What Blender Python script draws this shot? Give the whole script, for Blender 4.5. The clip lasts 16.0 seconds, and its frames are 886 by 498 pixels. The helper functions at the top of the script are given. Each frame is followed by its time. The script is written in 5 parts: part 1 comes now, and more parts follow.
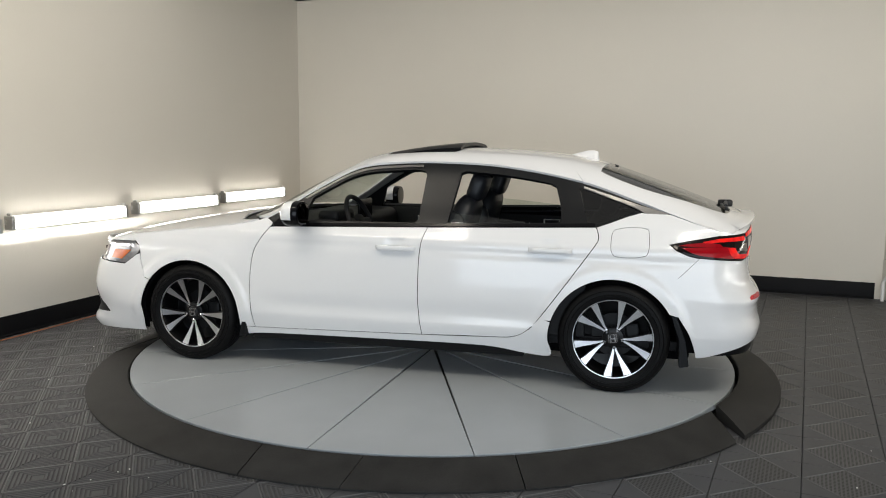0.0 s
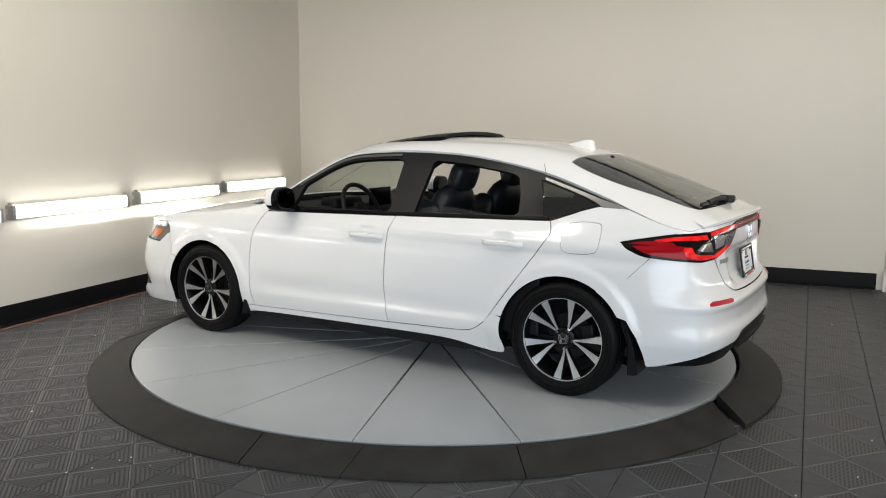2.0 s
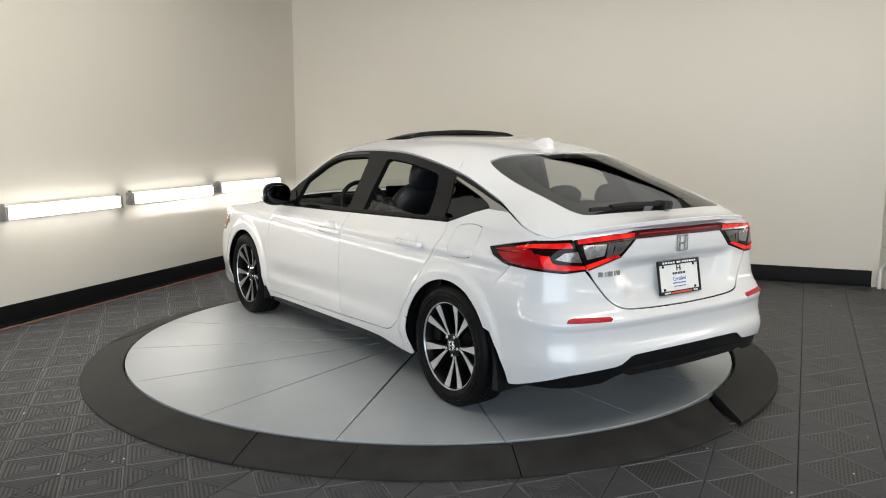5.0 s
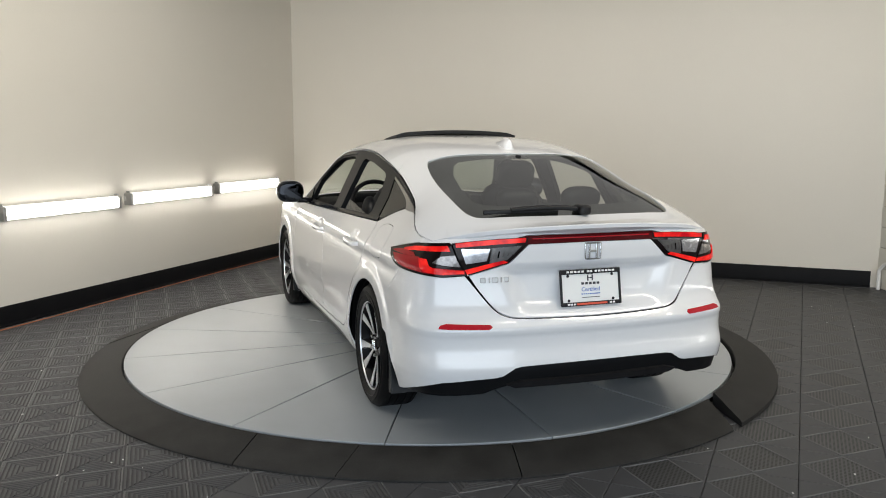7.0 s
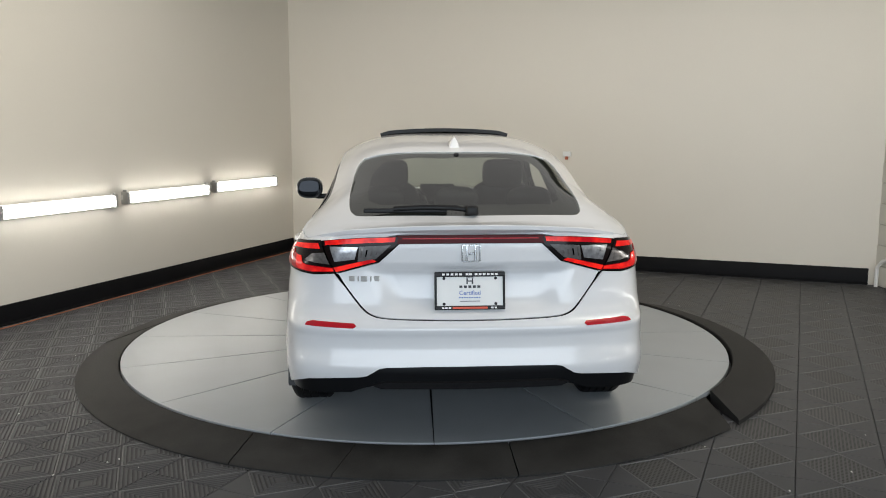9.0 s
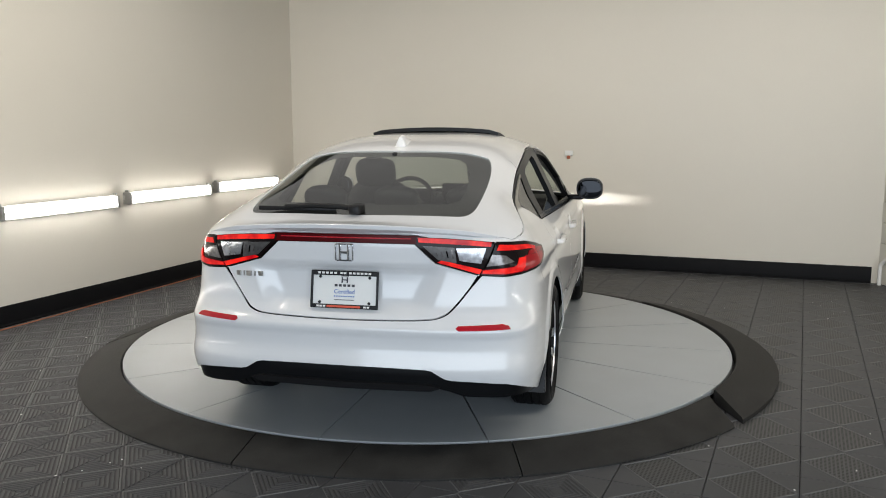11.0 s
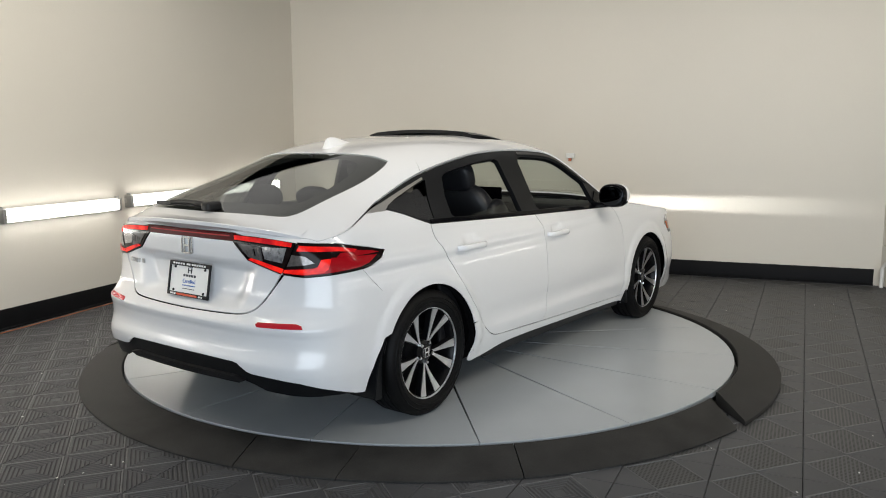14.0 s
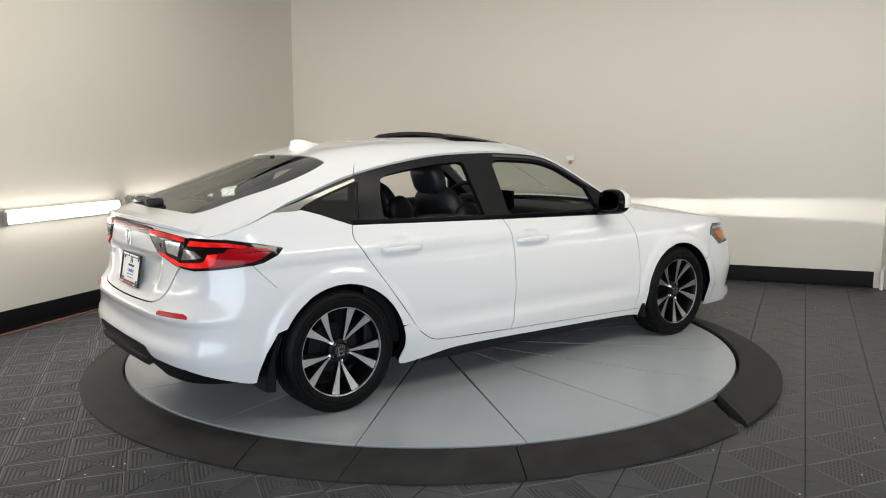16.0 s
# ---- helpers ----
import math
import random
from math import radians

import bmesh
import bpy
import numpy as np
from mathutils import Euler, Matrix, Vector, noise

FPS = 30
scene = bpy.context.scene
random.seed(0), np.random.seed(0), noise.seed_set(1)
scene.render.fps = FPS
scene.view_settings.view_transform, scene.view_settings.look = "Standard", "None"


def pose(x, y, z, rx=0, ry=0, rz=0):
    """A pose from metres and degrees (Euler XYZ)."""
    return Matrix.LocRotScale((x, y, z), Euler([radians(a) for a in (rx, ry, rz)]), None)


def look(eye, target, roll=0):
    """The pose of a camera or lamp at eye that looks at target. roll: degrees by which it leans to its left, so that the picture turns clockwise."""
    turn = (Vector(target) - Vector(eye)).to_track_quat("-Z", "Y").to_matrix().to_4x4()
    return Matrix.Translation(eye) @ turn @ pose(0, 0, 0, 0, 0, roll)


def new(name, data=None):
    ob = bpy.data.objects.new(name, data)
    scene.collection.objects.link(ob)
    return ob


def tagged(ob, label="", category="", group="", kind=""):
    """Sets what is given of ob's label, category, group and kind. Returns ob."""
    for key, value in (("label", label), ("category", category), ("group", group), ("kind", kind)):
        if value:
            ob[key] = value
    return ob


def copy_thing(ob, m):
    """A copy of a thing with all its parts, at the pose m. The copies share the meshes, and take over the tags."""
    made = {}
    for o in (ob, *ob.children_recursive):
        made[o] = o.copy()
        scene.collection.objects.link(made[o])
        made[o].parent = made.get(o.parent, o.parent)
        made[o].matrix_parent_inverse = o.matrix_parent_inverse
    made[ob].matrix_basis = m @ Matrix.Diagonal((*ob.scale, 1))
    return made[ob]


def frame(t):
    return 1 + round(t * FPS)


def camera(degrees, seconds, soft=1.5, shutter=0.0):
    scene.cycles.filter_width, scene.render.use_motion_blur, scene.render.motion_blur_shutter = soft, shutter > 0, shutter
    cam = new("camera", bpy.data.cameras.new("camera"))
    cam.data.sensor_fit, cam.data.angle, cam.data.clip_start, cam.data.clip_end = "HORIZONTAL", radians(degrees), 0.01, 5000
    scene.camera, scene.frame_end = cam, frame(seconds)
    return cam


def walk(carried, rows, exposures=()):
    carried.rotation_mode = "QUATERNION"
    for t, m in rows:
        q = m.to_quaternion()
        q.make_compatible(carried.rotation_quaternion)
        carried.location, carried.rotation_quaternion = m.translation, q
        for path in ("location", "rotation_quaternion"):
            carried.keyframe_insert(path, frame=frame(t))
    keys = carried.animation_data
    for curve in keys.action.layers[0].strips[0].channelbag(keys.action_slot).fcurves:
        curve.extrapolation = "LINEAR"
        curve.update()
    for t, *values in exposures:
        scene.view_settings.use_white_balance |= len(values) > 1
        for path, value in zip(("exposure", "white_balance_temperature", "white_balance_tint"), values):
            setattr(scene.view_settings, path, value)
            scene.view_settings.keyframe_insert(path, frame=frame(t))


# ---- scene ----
# The camera is held by hand at the edge of the bay and hardly moves; the turntable turns the car.
PATH = [
    (0.0, pose(0.055, -5.550, 1.424, 82.57, -0.35, -0.02)),
    (0.5, pose(0.064, -5.555, 1.421, 82.47, -0.31, 0.02)),
    (1.0, pose(0.060, -5.554, 1.421, 82.30, -0.31, -0.01)),
    (1.5, pose(0.059, -5.555, 1.420, 82.10, -0.34, 0.07)),
    (2.0, pose(0.055, -5.544, 1.414, 81.92, -0.41, 0.08)),
    (2.5, pose(0.061, -5.533, 1.414, 81.75, -0.44, 0.16)),
    (3.0, pose(0.057, -5.525, 1.411, 81.66, -0.35, 0.10)),
    (3.5, pose(0.061, -5.526, 1.408, 81.68, -0.30, 0.03)),
    (4.0, pose(0.068, -5.533, 1.402, 81.80, -0.21, -0.09)),
    (6.5, pose(0.062, -5.522, 1.401, 82.01, -0.17, -0.32)),
    (7.0, pose(0.056, -5.521, 1.397, 82.02, -0.16, -0.37)),
    (7.5, pose(0.058, -5.517, 1.400, 81.98, -0.15, -0.38)),
    (8.0, pose(0.057, -5.516, 1.397, 81.98, -0.09, -0.46)),
    (8.5, pose(0.064, -5.518, 1.396, 81.95, -0.01, -0.47)),
    (9.0, pose(0.069, -5.514, 1.397, 81.89, -0.04, -0.46)),
    (11.5, pose(0.064, -5.505, 1.393, 81.87, 0.16, -0.34)),
    (12.0, pose(0.065, -5.506, 1.396, 81.88, 0.16, -0.31)),
    (12.5, pose(0.068, -5.505, 1.396, 81.91, 0.16, -0.24)),
    (13.0, pose(0.069, -5.503, 1.397, 81.94, 0.19, -0.22)),
    (13.5, pose(0.067, -5.503, 1.391, 82.05, 0.18, -0.24)),
    (14.0, pose(0.064, -5.503, 1.386, 82.11, 0.18, -0.27)),
    (14.5, pose(0.057, -5.503, 1.381, 82.18, 0.17, -0.31)),
    (15.0, pose(0.055, -5.505, 1.381, 82.22, 0.14, -0.32)),
    (15.5, pose(0.053, -5.505, 1.377, 82.32, 0.18, -0.32)),
    (16.0, pose(0.048, -5.504, 1.382, 82.30, 0.13, -0.35)),
]
TURN = [  # seconds, heading in degrees
    (0.0, 165.05), (0.5, 161.06), (1.0, 157.00), (1.5, 152.82), (2.0, 148.70), (2.5, 144.66), (3.0, 140.69), (3.5, 136.70), (4.0, 132.70), (4.5, 128.72), (5.0, 124.73), (5.5, 120.75), (6.0, 116.76), (6.5, 112.78), (7.0, 108.83), (7.5, 104.85), (8.0, 100.96), (8.5, 97.09), (9.0, 93.22), (9.5, 89.26), (10.0, 85.31), (10.5, 81.35), (11.0, 77.39), (11.5, 73.43), (12.0, 69.56), (12.5, 65.60), (13.0, 61.59), (13.5, 57.60), (14.0, 53.57), (14.5, 49.50), (15.0, 45.44), (15.5, 41.30), (16.0, 37.06)]
cam = camera(58.28, 16.0, soft=1.0)
walk(cam, PATH, [(0.0, -0.22), (2.0, -0.08), (4.0, 0.0), (6.5, -0.06), (9.0, -0.17), (12.5, -0.04), (14.5, -0.08), (16.0, -0.03)])

# ---- light ----
world = bpy.data.worlds.new("world")
scene.world = world
world.use_nodes = True
world.node_tree.nodes["Background"].inputs[0].default_value = (0.75, 0.85, 1.0, 1)
world.node_tree.nodes["Background"].inputs[1].default_value = 0.3
scene.view_settings.exposure = 0.0


def area(name, m, w, h, power, col):
    lamp = bpy.data.lights.new(name, "AREA")
    lamp.shape, lamp.size, lamp.size_y, lamp.energy, lamp.color = "RECTANGLE", w, h, power, col
    ob = new(name, lamp)
    ob.matrix_world = m
    return ob


# daylight through the open bay door behind the camera
area("bay_daylight", look((0.4, -8.45, 1.4), (0.2, 0, 0.9)), 8.6, 2.8, 330, (0.79, 0.895, 1.0))
# added fill lamps, unseen, under the ceiling: two turned to brighten the upper walls
area("upper_wall_fill_a", look((-2.2, -2.2, 3.0), (-2.6, 1.4, 2.3)), 3.0, 0.3, 84, (1.0, 0.92, 0.78))
area("upper_wall_fill_b", look((2.6, -2.6, 3.0), (1.6, 3.0, 2.2)), 3.0, 0.3, 84, (1.0, 0.92, 0.78))
# broad added panel: a soft bright ceiling for glass and paint to reflect
area("ceiling_glow_fill", look((0.2, -1.2, 3.15), (0.2, -1.2, 0)), 6.0, 7.0, 66, (1.0, 0.98, 0.95))

# ---- materials ----


def mat(name, col, rough=0.5, metal=0.0, var=0.0, scale=6.0, bump=0.0, bscale=60.0, coat=0.0, emit=0.0, ecol=None, trans=0.0, ior=1.45, rvar=0.0, alpha=1.0, spec=0.5):
    """Principled surface with two scales of colour variation, uneven gloss and fine relief, in object space."""
    m = bpy.data.materials.new(name)
    m.use_nodes = True
    nt = m.node_tree
    b = nt.nodes["Principled BSDF"]
    b.inputs["Base Color"].default_value = (*col, 1)
    b.inputs["Roughness"].default_value = rough
    b.inputs["Metallic"].default_value = metal
    b.inputs["IOR"].default_value = ior
    b.inputs["Coat Weight"].default_value = coat
    b.inputs["Coat Roughness"].default_value = 0.045
    b.inputs["Transmission Weight"].default_value = trans
    b.inputs["Alpha"].default_value = alpha
    b.inputs["Specular IOR Level"].default_value = spec
    if emit:
        b.inputs["Emission Color"].default_value = (*(ecol or col), 1)
        b.inputs["Emission Strength"].default_value = emit
    if var or bump or rvar:
        tc = nt.nodes.new("ShaderNodeTexCoord")
        n1 = nt.nodes.new("ShaderNodeTexNoise")
        n1.inputs["Scale"].default_value, n1.inputs["Detail"].default_value = scale, 5
        n2 = nt.nodes.new("ShaderNodeTexNoise")
        n2.inputs["Scale"].default_value, n2.inputs["Detail"].default_value = bscale, 3
        for n in (n1, n2):
            nt.links.new(tc.outputs["Object"], n.inputs["Vector"])
    if var:
        mix = nt.nodes.new("ShaderNodeMath")
        mix.operation = "MULTIPLY_ADD"
        mix.inputs[1].default_value, mix.inputs[2].default_value = 0.35, 0
        nt.links.new(n2.outputs[0], mix.inputs[0])
        add = nt.nodes.new("ShaderNodeMath")
        nt.links.new(n1.outputs[0], add.inputs[0])
        nt.links.new(mix.outputs[0], add.inputs[1])
        ramp = nt.nodes.new("ShaderNodeValToRGB")
        ramp.color_ramp.elements[0].position, ramp.color_ramp.elements[1].position = 0.35, 1.0
        ramp.color_ramp.elements[0].color = (*[c * (1 - var) for c in col], 1)
        ramp.color_ramp.elements[1].color = (*[min(1, c * (1 + var)) for c in col], 1)
        nt.links.new(add.outputs[0], ramp.inputs[0])
        nt.links.new(ramp.outputs[0], b.inputs["Base Color"])
    if rvar:
        mr = nt.nodes.new("ShaderNodeMapRange")
        mr.inputs["To Min"].default_value, mr.inputs["To Max"].default_value = max(0, rough - rvar), min(1, rough + rvar)
        nt.links.new(n1.outputs[0], mr.inputs["Value"])
        nt.links.new(mr.outputs[0], b.inputs["Roughness"])
    if bump:
        bm_ = nt.nodes.new("ShaderNodeBump")
        bm_.inputs["Strength"].default_value, bm_.inputs["Distance"].default_value = bump, 0.004
        nt.links.new(n2.outputs[0], bm_.inputs["Height"])
        nt.links.new(bm_.outputs[0], b.inputs["Normal"])
    return m


M_WALL = mat("wall_paint", (0.70, 0.662, 0.59), 0.42, var=0.03, scale=0.6, bump=0.12, bscale=90, rvar=0.06)
M_CEIL = mat("ceiling_paint", (0.74, 0.72, 0.67), 0.7, var=0.03, scale=1.0)
M_BASE = mat("black_vinyl_base", (0.006, 0.006, 0.007), 0.5, spec=0.12, var=0.2, scale=5, bump=0.1, bscale=40)
M_DISC = mat("disc_grey_paint", (0.37, 0.40, 0.425), 0.3, var=0.07, scale=3.0, bump=0.03, bscale=200, rvar=0.025)
M_RING = mat("ring_rubber", (0.027, 0.026, 0.0245), 0.66, spec=0.25, var=0.5, scale=6.0, bump=0.2, bscale=150, rvar=0.1)
M_TUBE = mat("lit_tube", (1, 1, 1), 0.4, emit=9.0, ecol=(1.0, 0.97, 0.92))
M_METAL = mat("galvanised_steel", (0.55, 0.55, 0.54), 0.4, metal=1.0, var=0.1, scale=20)
M_WHITE = mat("white_enamel", (0.8, 0.8, 0.78), 0.35, var=0.02, scale=8)
M_CORD = mat("orange_cord", (0.42, 0.14, 0.06), 0.5, var=0.1, scale=10)
M_BLACK = mat("black_plastic", (0.009, 0.009, 0.01), 0.42, spec=0.35, var=0.15, scale=12, bump=0.15, bscale=300)


def part(name, bm, material, parent=None, label="", smooth=0):
    """One bmesh as one mesh object, under a thing or a part. smooth: the angle in degrees below which edges are smooth."""
    me = bpy.data.meshes.new(name)
    bm.normal_update()
    if smooth:
        for f_ in bm.faces:
            f_.smooth = True
        for e in bm.edges:
            if len(e.link_faces) == 2:
                e.smooth = e.calc_face_angle(0) < radians(smooth)
    bm.to_mesh(me)
    bm.free()
    me.materials.append(material)
    ob = new(name, me)
    ob.parent = parent
    return tagged(ob, label) if label else ob


def box(x0, x1, y0, y1, z0, z1, bevel=0.0, m=None, seg=2):
    bm = bmesh.new()
    bmesh.ops.create_cube(bm, size=1)
    bmesh.ops.transform(bm, verts=bm.verts, matrix=Matrix.Translation(((x0 + x1) / 2, (y0 + y1) / 2, (z0 + z1) / 2)) @ Matrix.Diagonal((x1 - x0, y1 - y0, z1 - z0, 1)))
    if bevel:
        bmesh.ops.bevel(bm, geom=bm.edges[:], offset=bevel, segments=seg, affect="EDGES", profile=0.5)
    if m is not None:
        bmesh.ops.transform(bm, verts=bm.verts, matrix=m)
    return bm


def join(*bms):
    out = bms[0]
    for b in bms[1:]:
        me = bpy.data.meshes.new("tmp")
        b.to_mesh(me)
        b.free()
        out.from_mesh(me)
        bpy.data.meshes.remove(me)
    return out


def tube(points, r, seg=8, caps=True):
    """A round rod along points."""
    bm = bmesh.new()
    pts = [Vector(q) for q in points]
    rings = []
    for i, q in enumerate(pts):
        d = (pts[min(i + 1, len(pts) - 1)] - pts[max(i - 1, 0)]).normalized()
        a = d.orthogonal().normalized() if i == 0 else (a - d * a.dot(d)).normalized()
        b = d.cross(a)
        rings.append([bm.verts.new(q + r * (math.cos(k * math.tau / seg) * a + math.sin(k * math.tau / seg) * b)) for k in range(seg)])
    for r0, r1 in zip(rings, rings[1:]):
        for k in range(seg):
            bm.faces.new((r0[k], r0[(k + 1) % seg], r1[(k + 1) % seg], r1[k]))
    if caps:
        bm.faces.new(rings[0][::-1])
        bm.faces.new(rings[-1])
    return bm


def lathe(profile, seg=48, axis="z", a0=0.0, a1=math.tau):
    """A profile of (radius, height) turned about an axis; closed where a1 - a0 is a full turn."""
    bm = bmesh.new()
    full = abs(a1 - a0 - math.tau) < 1e-6
    n = seg if full else seg + 1
    rows = []
    for k in range(n):
        a = a0 + (a1 - a0) * k / seg
        ca, sa = math.cos(a), math.sin(a)
        rows.append([bm.verts.new((r * ca, r * sa, h) if axis == "z" else (r * ca, h, r * sa)) for r, h in profile])
    for k in range(seg):
        p_, q_ = rows[k], rows[(k + 1) % n]
        for j in range(len(profile) - 1):
            bm.faces.new((p_[j], q_[j], q_[j + 1], p_[j + 1]))
    bmesh.ops.remove_doubles(bm, verts=bm.verts, dist=1e-5)
    bmesh.ops.recalc_face_normals(bm, faces=bm.faces)
    return bm
# ---- the bay ----
FLOOR = -0.07
CORNER = (-1.78, 4.71)
LEFT_A, BACK_A = 70.0, -21.8          # directions of the two walls in plan
CEIL_Z = 3.2


def along(origin, deg):
    return Matrix.Translation((origin[0], origin[1], 0)) @ pose(0, 0, 0, 0, 0, deg)


# each wall's frame: x along the wall from the corner, y out of the room
LEFT = along(CORNER, LEFT_A + 180)    # runs from the corner along the lamps
BACK = along(CORNER, BACK_A)
RIGHT0 = BACK @ Vector((6.68, 0, 0))
RIGHT = along((RIGHT0.x, RIGHT0.y), -90)

# local y away from the room: for LEFT it is negative, for BACK positive, for RIGHT positive
tagged(part("wall_left", box(-0.2, 13.8, -0.2, 0.0, FLOOR, CEIL_Z, m=LEFT), M_WALL), "smooth beige painted wall with strip lamps", "wall", kind="structure")
tagged(part("wall_back", box(0.0, 6.7, 0.0, 0.2, FLOOR, CEIL_Z, m=BACK), M_WALL), "smooth beige painted wall behind the turntable", "wall", kind="structure")
# ceiling over everything
bm = bmesh.new()
bm.faces.new([bm.verts.new(v) for v in ((-8, -10, CEIL_Z), (6, -10, CEIL_Z), (6, 6.5, CEIL_Z), (-8, 6.5, CEIL_Z))])
bmesh.ops.solidify(bm, geom=bm.faces[:], thickness=-0.2)
tagged(part("ceiling", bm, M_CEIL), "plain pale painted ceiling", "ceiling", kind="structure")

# black vinyl base with a rounded top edge and a small toe
def base_strip(name, m, x0, x1, sgn):
    prof = [(0, 0.0), (0.02, 0.0), (0.02, 0.012), (0.013, 0.02), (0.012, 0.15), (0.008, 0.16), (0, 0.162)]
    b = bmesh.new()
    n = 24
    rows = []
    for i in range(n + 1):
        x = x0 + (x1 - x0) * i / n
        rows.append([b.verts.new(m @ Vector((x, -sgn * (y + 0.002 * noise.noise((x * 2, 0, 0))), FLOOR + z + 0.001))) for y, z in prof])
    for r0, r1 in zip(rows, rows[1:]):
        for j in range(len(prof) - 1):
            b.faces.new((r0[j], r1[j], r1[j + 1], r0[j + 1]))
    bmesh.ops.recalc_face_normals(b, faces=b.faces)
    return tagged(part(name, b, M_BASE, smooth=40), "black vinyl skirting along the wall foot", "baseboard", kind="structure")


base_strip("baseboard_1", LEFT, 0.02, 13.7, -1)
base_strip("baseboard_2", BACK, 0.02, 6.62, 1)
base_strip("baseboard_3", RIGHT, 0.25, 10.0, 1)

# ---- turntable ----
R_DISC, R_IN, R_RING = 2.025, 2.042, 2.29
SECTORS = 16
turntable = tagged(new("turntable"), "round grey painted steel turntable with radial seams", "turntable")


def sector(a0, a1, gap=0.002):
    """One radial plate of the turntable with a small bevel at its edges."""
    bm = bmesh.new()
    n = 10
    pts = []
    a_s, a_e = a0 + gap / R_DISC, a1 - gap / R_DISC
    pts.append((0.0 + 0.06 * math.cos((a0 + a1) / 2), 0.06 * math.sin((a0 + a1) / 2)))
    for k in range(n + 1):
        a = a_s + (a_e - a_s) * k / n
        pts.append((R_DISC * math.cos(a), R_DISC * math.sin(a)))
    vt = [bm.verts.new((x, y, 0)) for x, y in pts]
    bm.faces.new(vt)
    r = bmesh.ops.extrude_face_region(bm, geom=bm.faces[:])
    bmesh.ops.translate(bm, verts=[v for v in r["geom"] if isinstance(v, bmesh.types.BMVert)], vec=(0, 0, -0.03))
    bmesh.ops.recalc_face_normals(bm, faces=bm.faces)
    top = [e for e in bm.edges if all(v.co.z > -0.001 for v in e.verts)]
    bmesh.ops.bevel(bm, geom=top, offset=0.0012, segments=1, affect="EDGES")
    return bm


plate_mesh = None
for k in range(SECTORS):
    ob = part("plate", sector(0, math.tau / SECTORS), M_DISC, turntable) if k == 0 else new("plate", plate_mesh)
    plate_mesh = ob.data
    ob.parent = turntable
    ob.matrix_basis = pose(0, 0, 0, 0, 0, 20.9 + k * 360 / SECTORS)
part("rim", lathe([(0.0, -0.012), (R_DISC - 0.012, -0.012), (R_DISC - 0.01, -0.064), (0.0, -0.064)], 96), M_BLACK, turntable, "dark steel underframe")

# ring of sloping rubber segments round the turntable; one joint stands open
ring = tagged(new("turntable_ring"), "black rubber ramp ring round the turntable", "ramp ring")
ring.location = (0.006, 0.004, 0.0)
# joints: angle at the inner and at the outer edge, width of the joint, lift of the segment that follows
JOINTS = [(-147.5, -146.4, 0.16, 0.0), (-113.3, -112.4, 0.12, 0.0), (-98.6, -99.9, 0.06, 0.0), (-78.9, -79.5, 0.1, 0.0), (-41.2, -46.8, 1.5, 0.014), (30.0, 30.0, 0.1, 0.0), (100.0, 100.0, 0.1, 0.0), (169.5, 181.0, 0.2, -0.003)]


def ramp(start, end, lift=0.0):
    prof = [(R_IN, -0.066), (R_IN, -0.008 + lift), (R_IN + 0.006, -0.003 + lift), (R_RING - 0.012, -0.052 + lift), (R_RING, -0.060 + lift), (R_RING, -0.068)]
    n = max(6, int(abs(end[0] - start[0]) / 2.5))
    b = bmesh.new()
    rows = []
    for k in range(n + 1):
        row = []
        for r, h in prof:
            e = (r - R_IN) / (R_RING - R_IN)
            a0, a1 = start[0] + (start[1] - start[0]) * e, end[0] + (end[1] - end[0]) * e
            a = radians(a0 + (a1 - a0) * k / n)
            row.append(b.verts.new((r * math.cos(a), r * math.sin(a), h)))
        rows.append(row)
    for p_, q_ in zip(rows, rows[1:]):
        for j in range(len(prof)):
            i = (j + 1) % len(prof)
            b.faces.new((p_[j], q_[j], q_[i], p_[i]))
    b.faces.new(rows[0])
    b.faces.new(rows[-1][::-1])
    bmesh.ops.recalc_face_normals(b, faces=b.faces)
    return b


for i, (a_in, a_out, wide, lift) in enumerate(JOINTS):
    nxt = JOINTS[(i + 1) % len(JOINTS)]
    turn_ = 360 if i == len(JOINTS) - 1 else 0
    part("segment", ramp((a_in + wide, a_out + wide), (nxt[0] + turn_ - nxt[2] * 0.5, nxt[1] + turn_ - nxt[2] * 0.5), lift), M_RING, ring, smooth=30)

# ---- strip lamps on the left wall ----


def strip_lamp(length):
    """Two bare tubes between steel holders on a flat batten; x along, y out of the wall."""
    t_ = tagged(new("strip_lamp"), "lit white twin-tube strip lamp on the wall", "strip lamp", "strip lamps on the wall")
    part("batten", box(0, length, 0.0, 0.03, -0.02, 0.03, 0.004), M_WHITE, t_)
    part("reflector", box(0.02, length - 0.02, 0.03, 0.034, -0.055, 0.055, 0.0), M_WHITE, t_)
    for z in (-0.028, 0.028):
        tb = tube([(0.035, 0.062, z), (length - 0.035, 0.062, z)], 0.019, 12)
        part("tube", tb, M_TUBE, t_, "glowing white glass tube", smooth=40)
    for x in (0.0, length - 0.03):
        part("holder", box(x, x + 0.03, 0.0, 0.085, -0.055, 0.055, 0.006), M_METAL, t_)
        part("clip", box(x + 0.008, x + 0.022, 0.02, 0.06, 0.055, 0.075, 0.003), M_METAL, t_)
    return t_


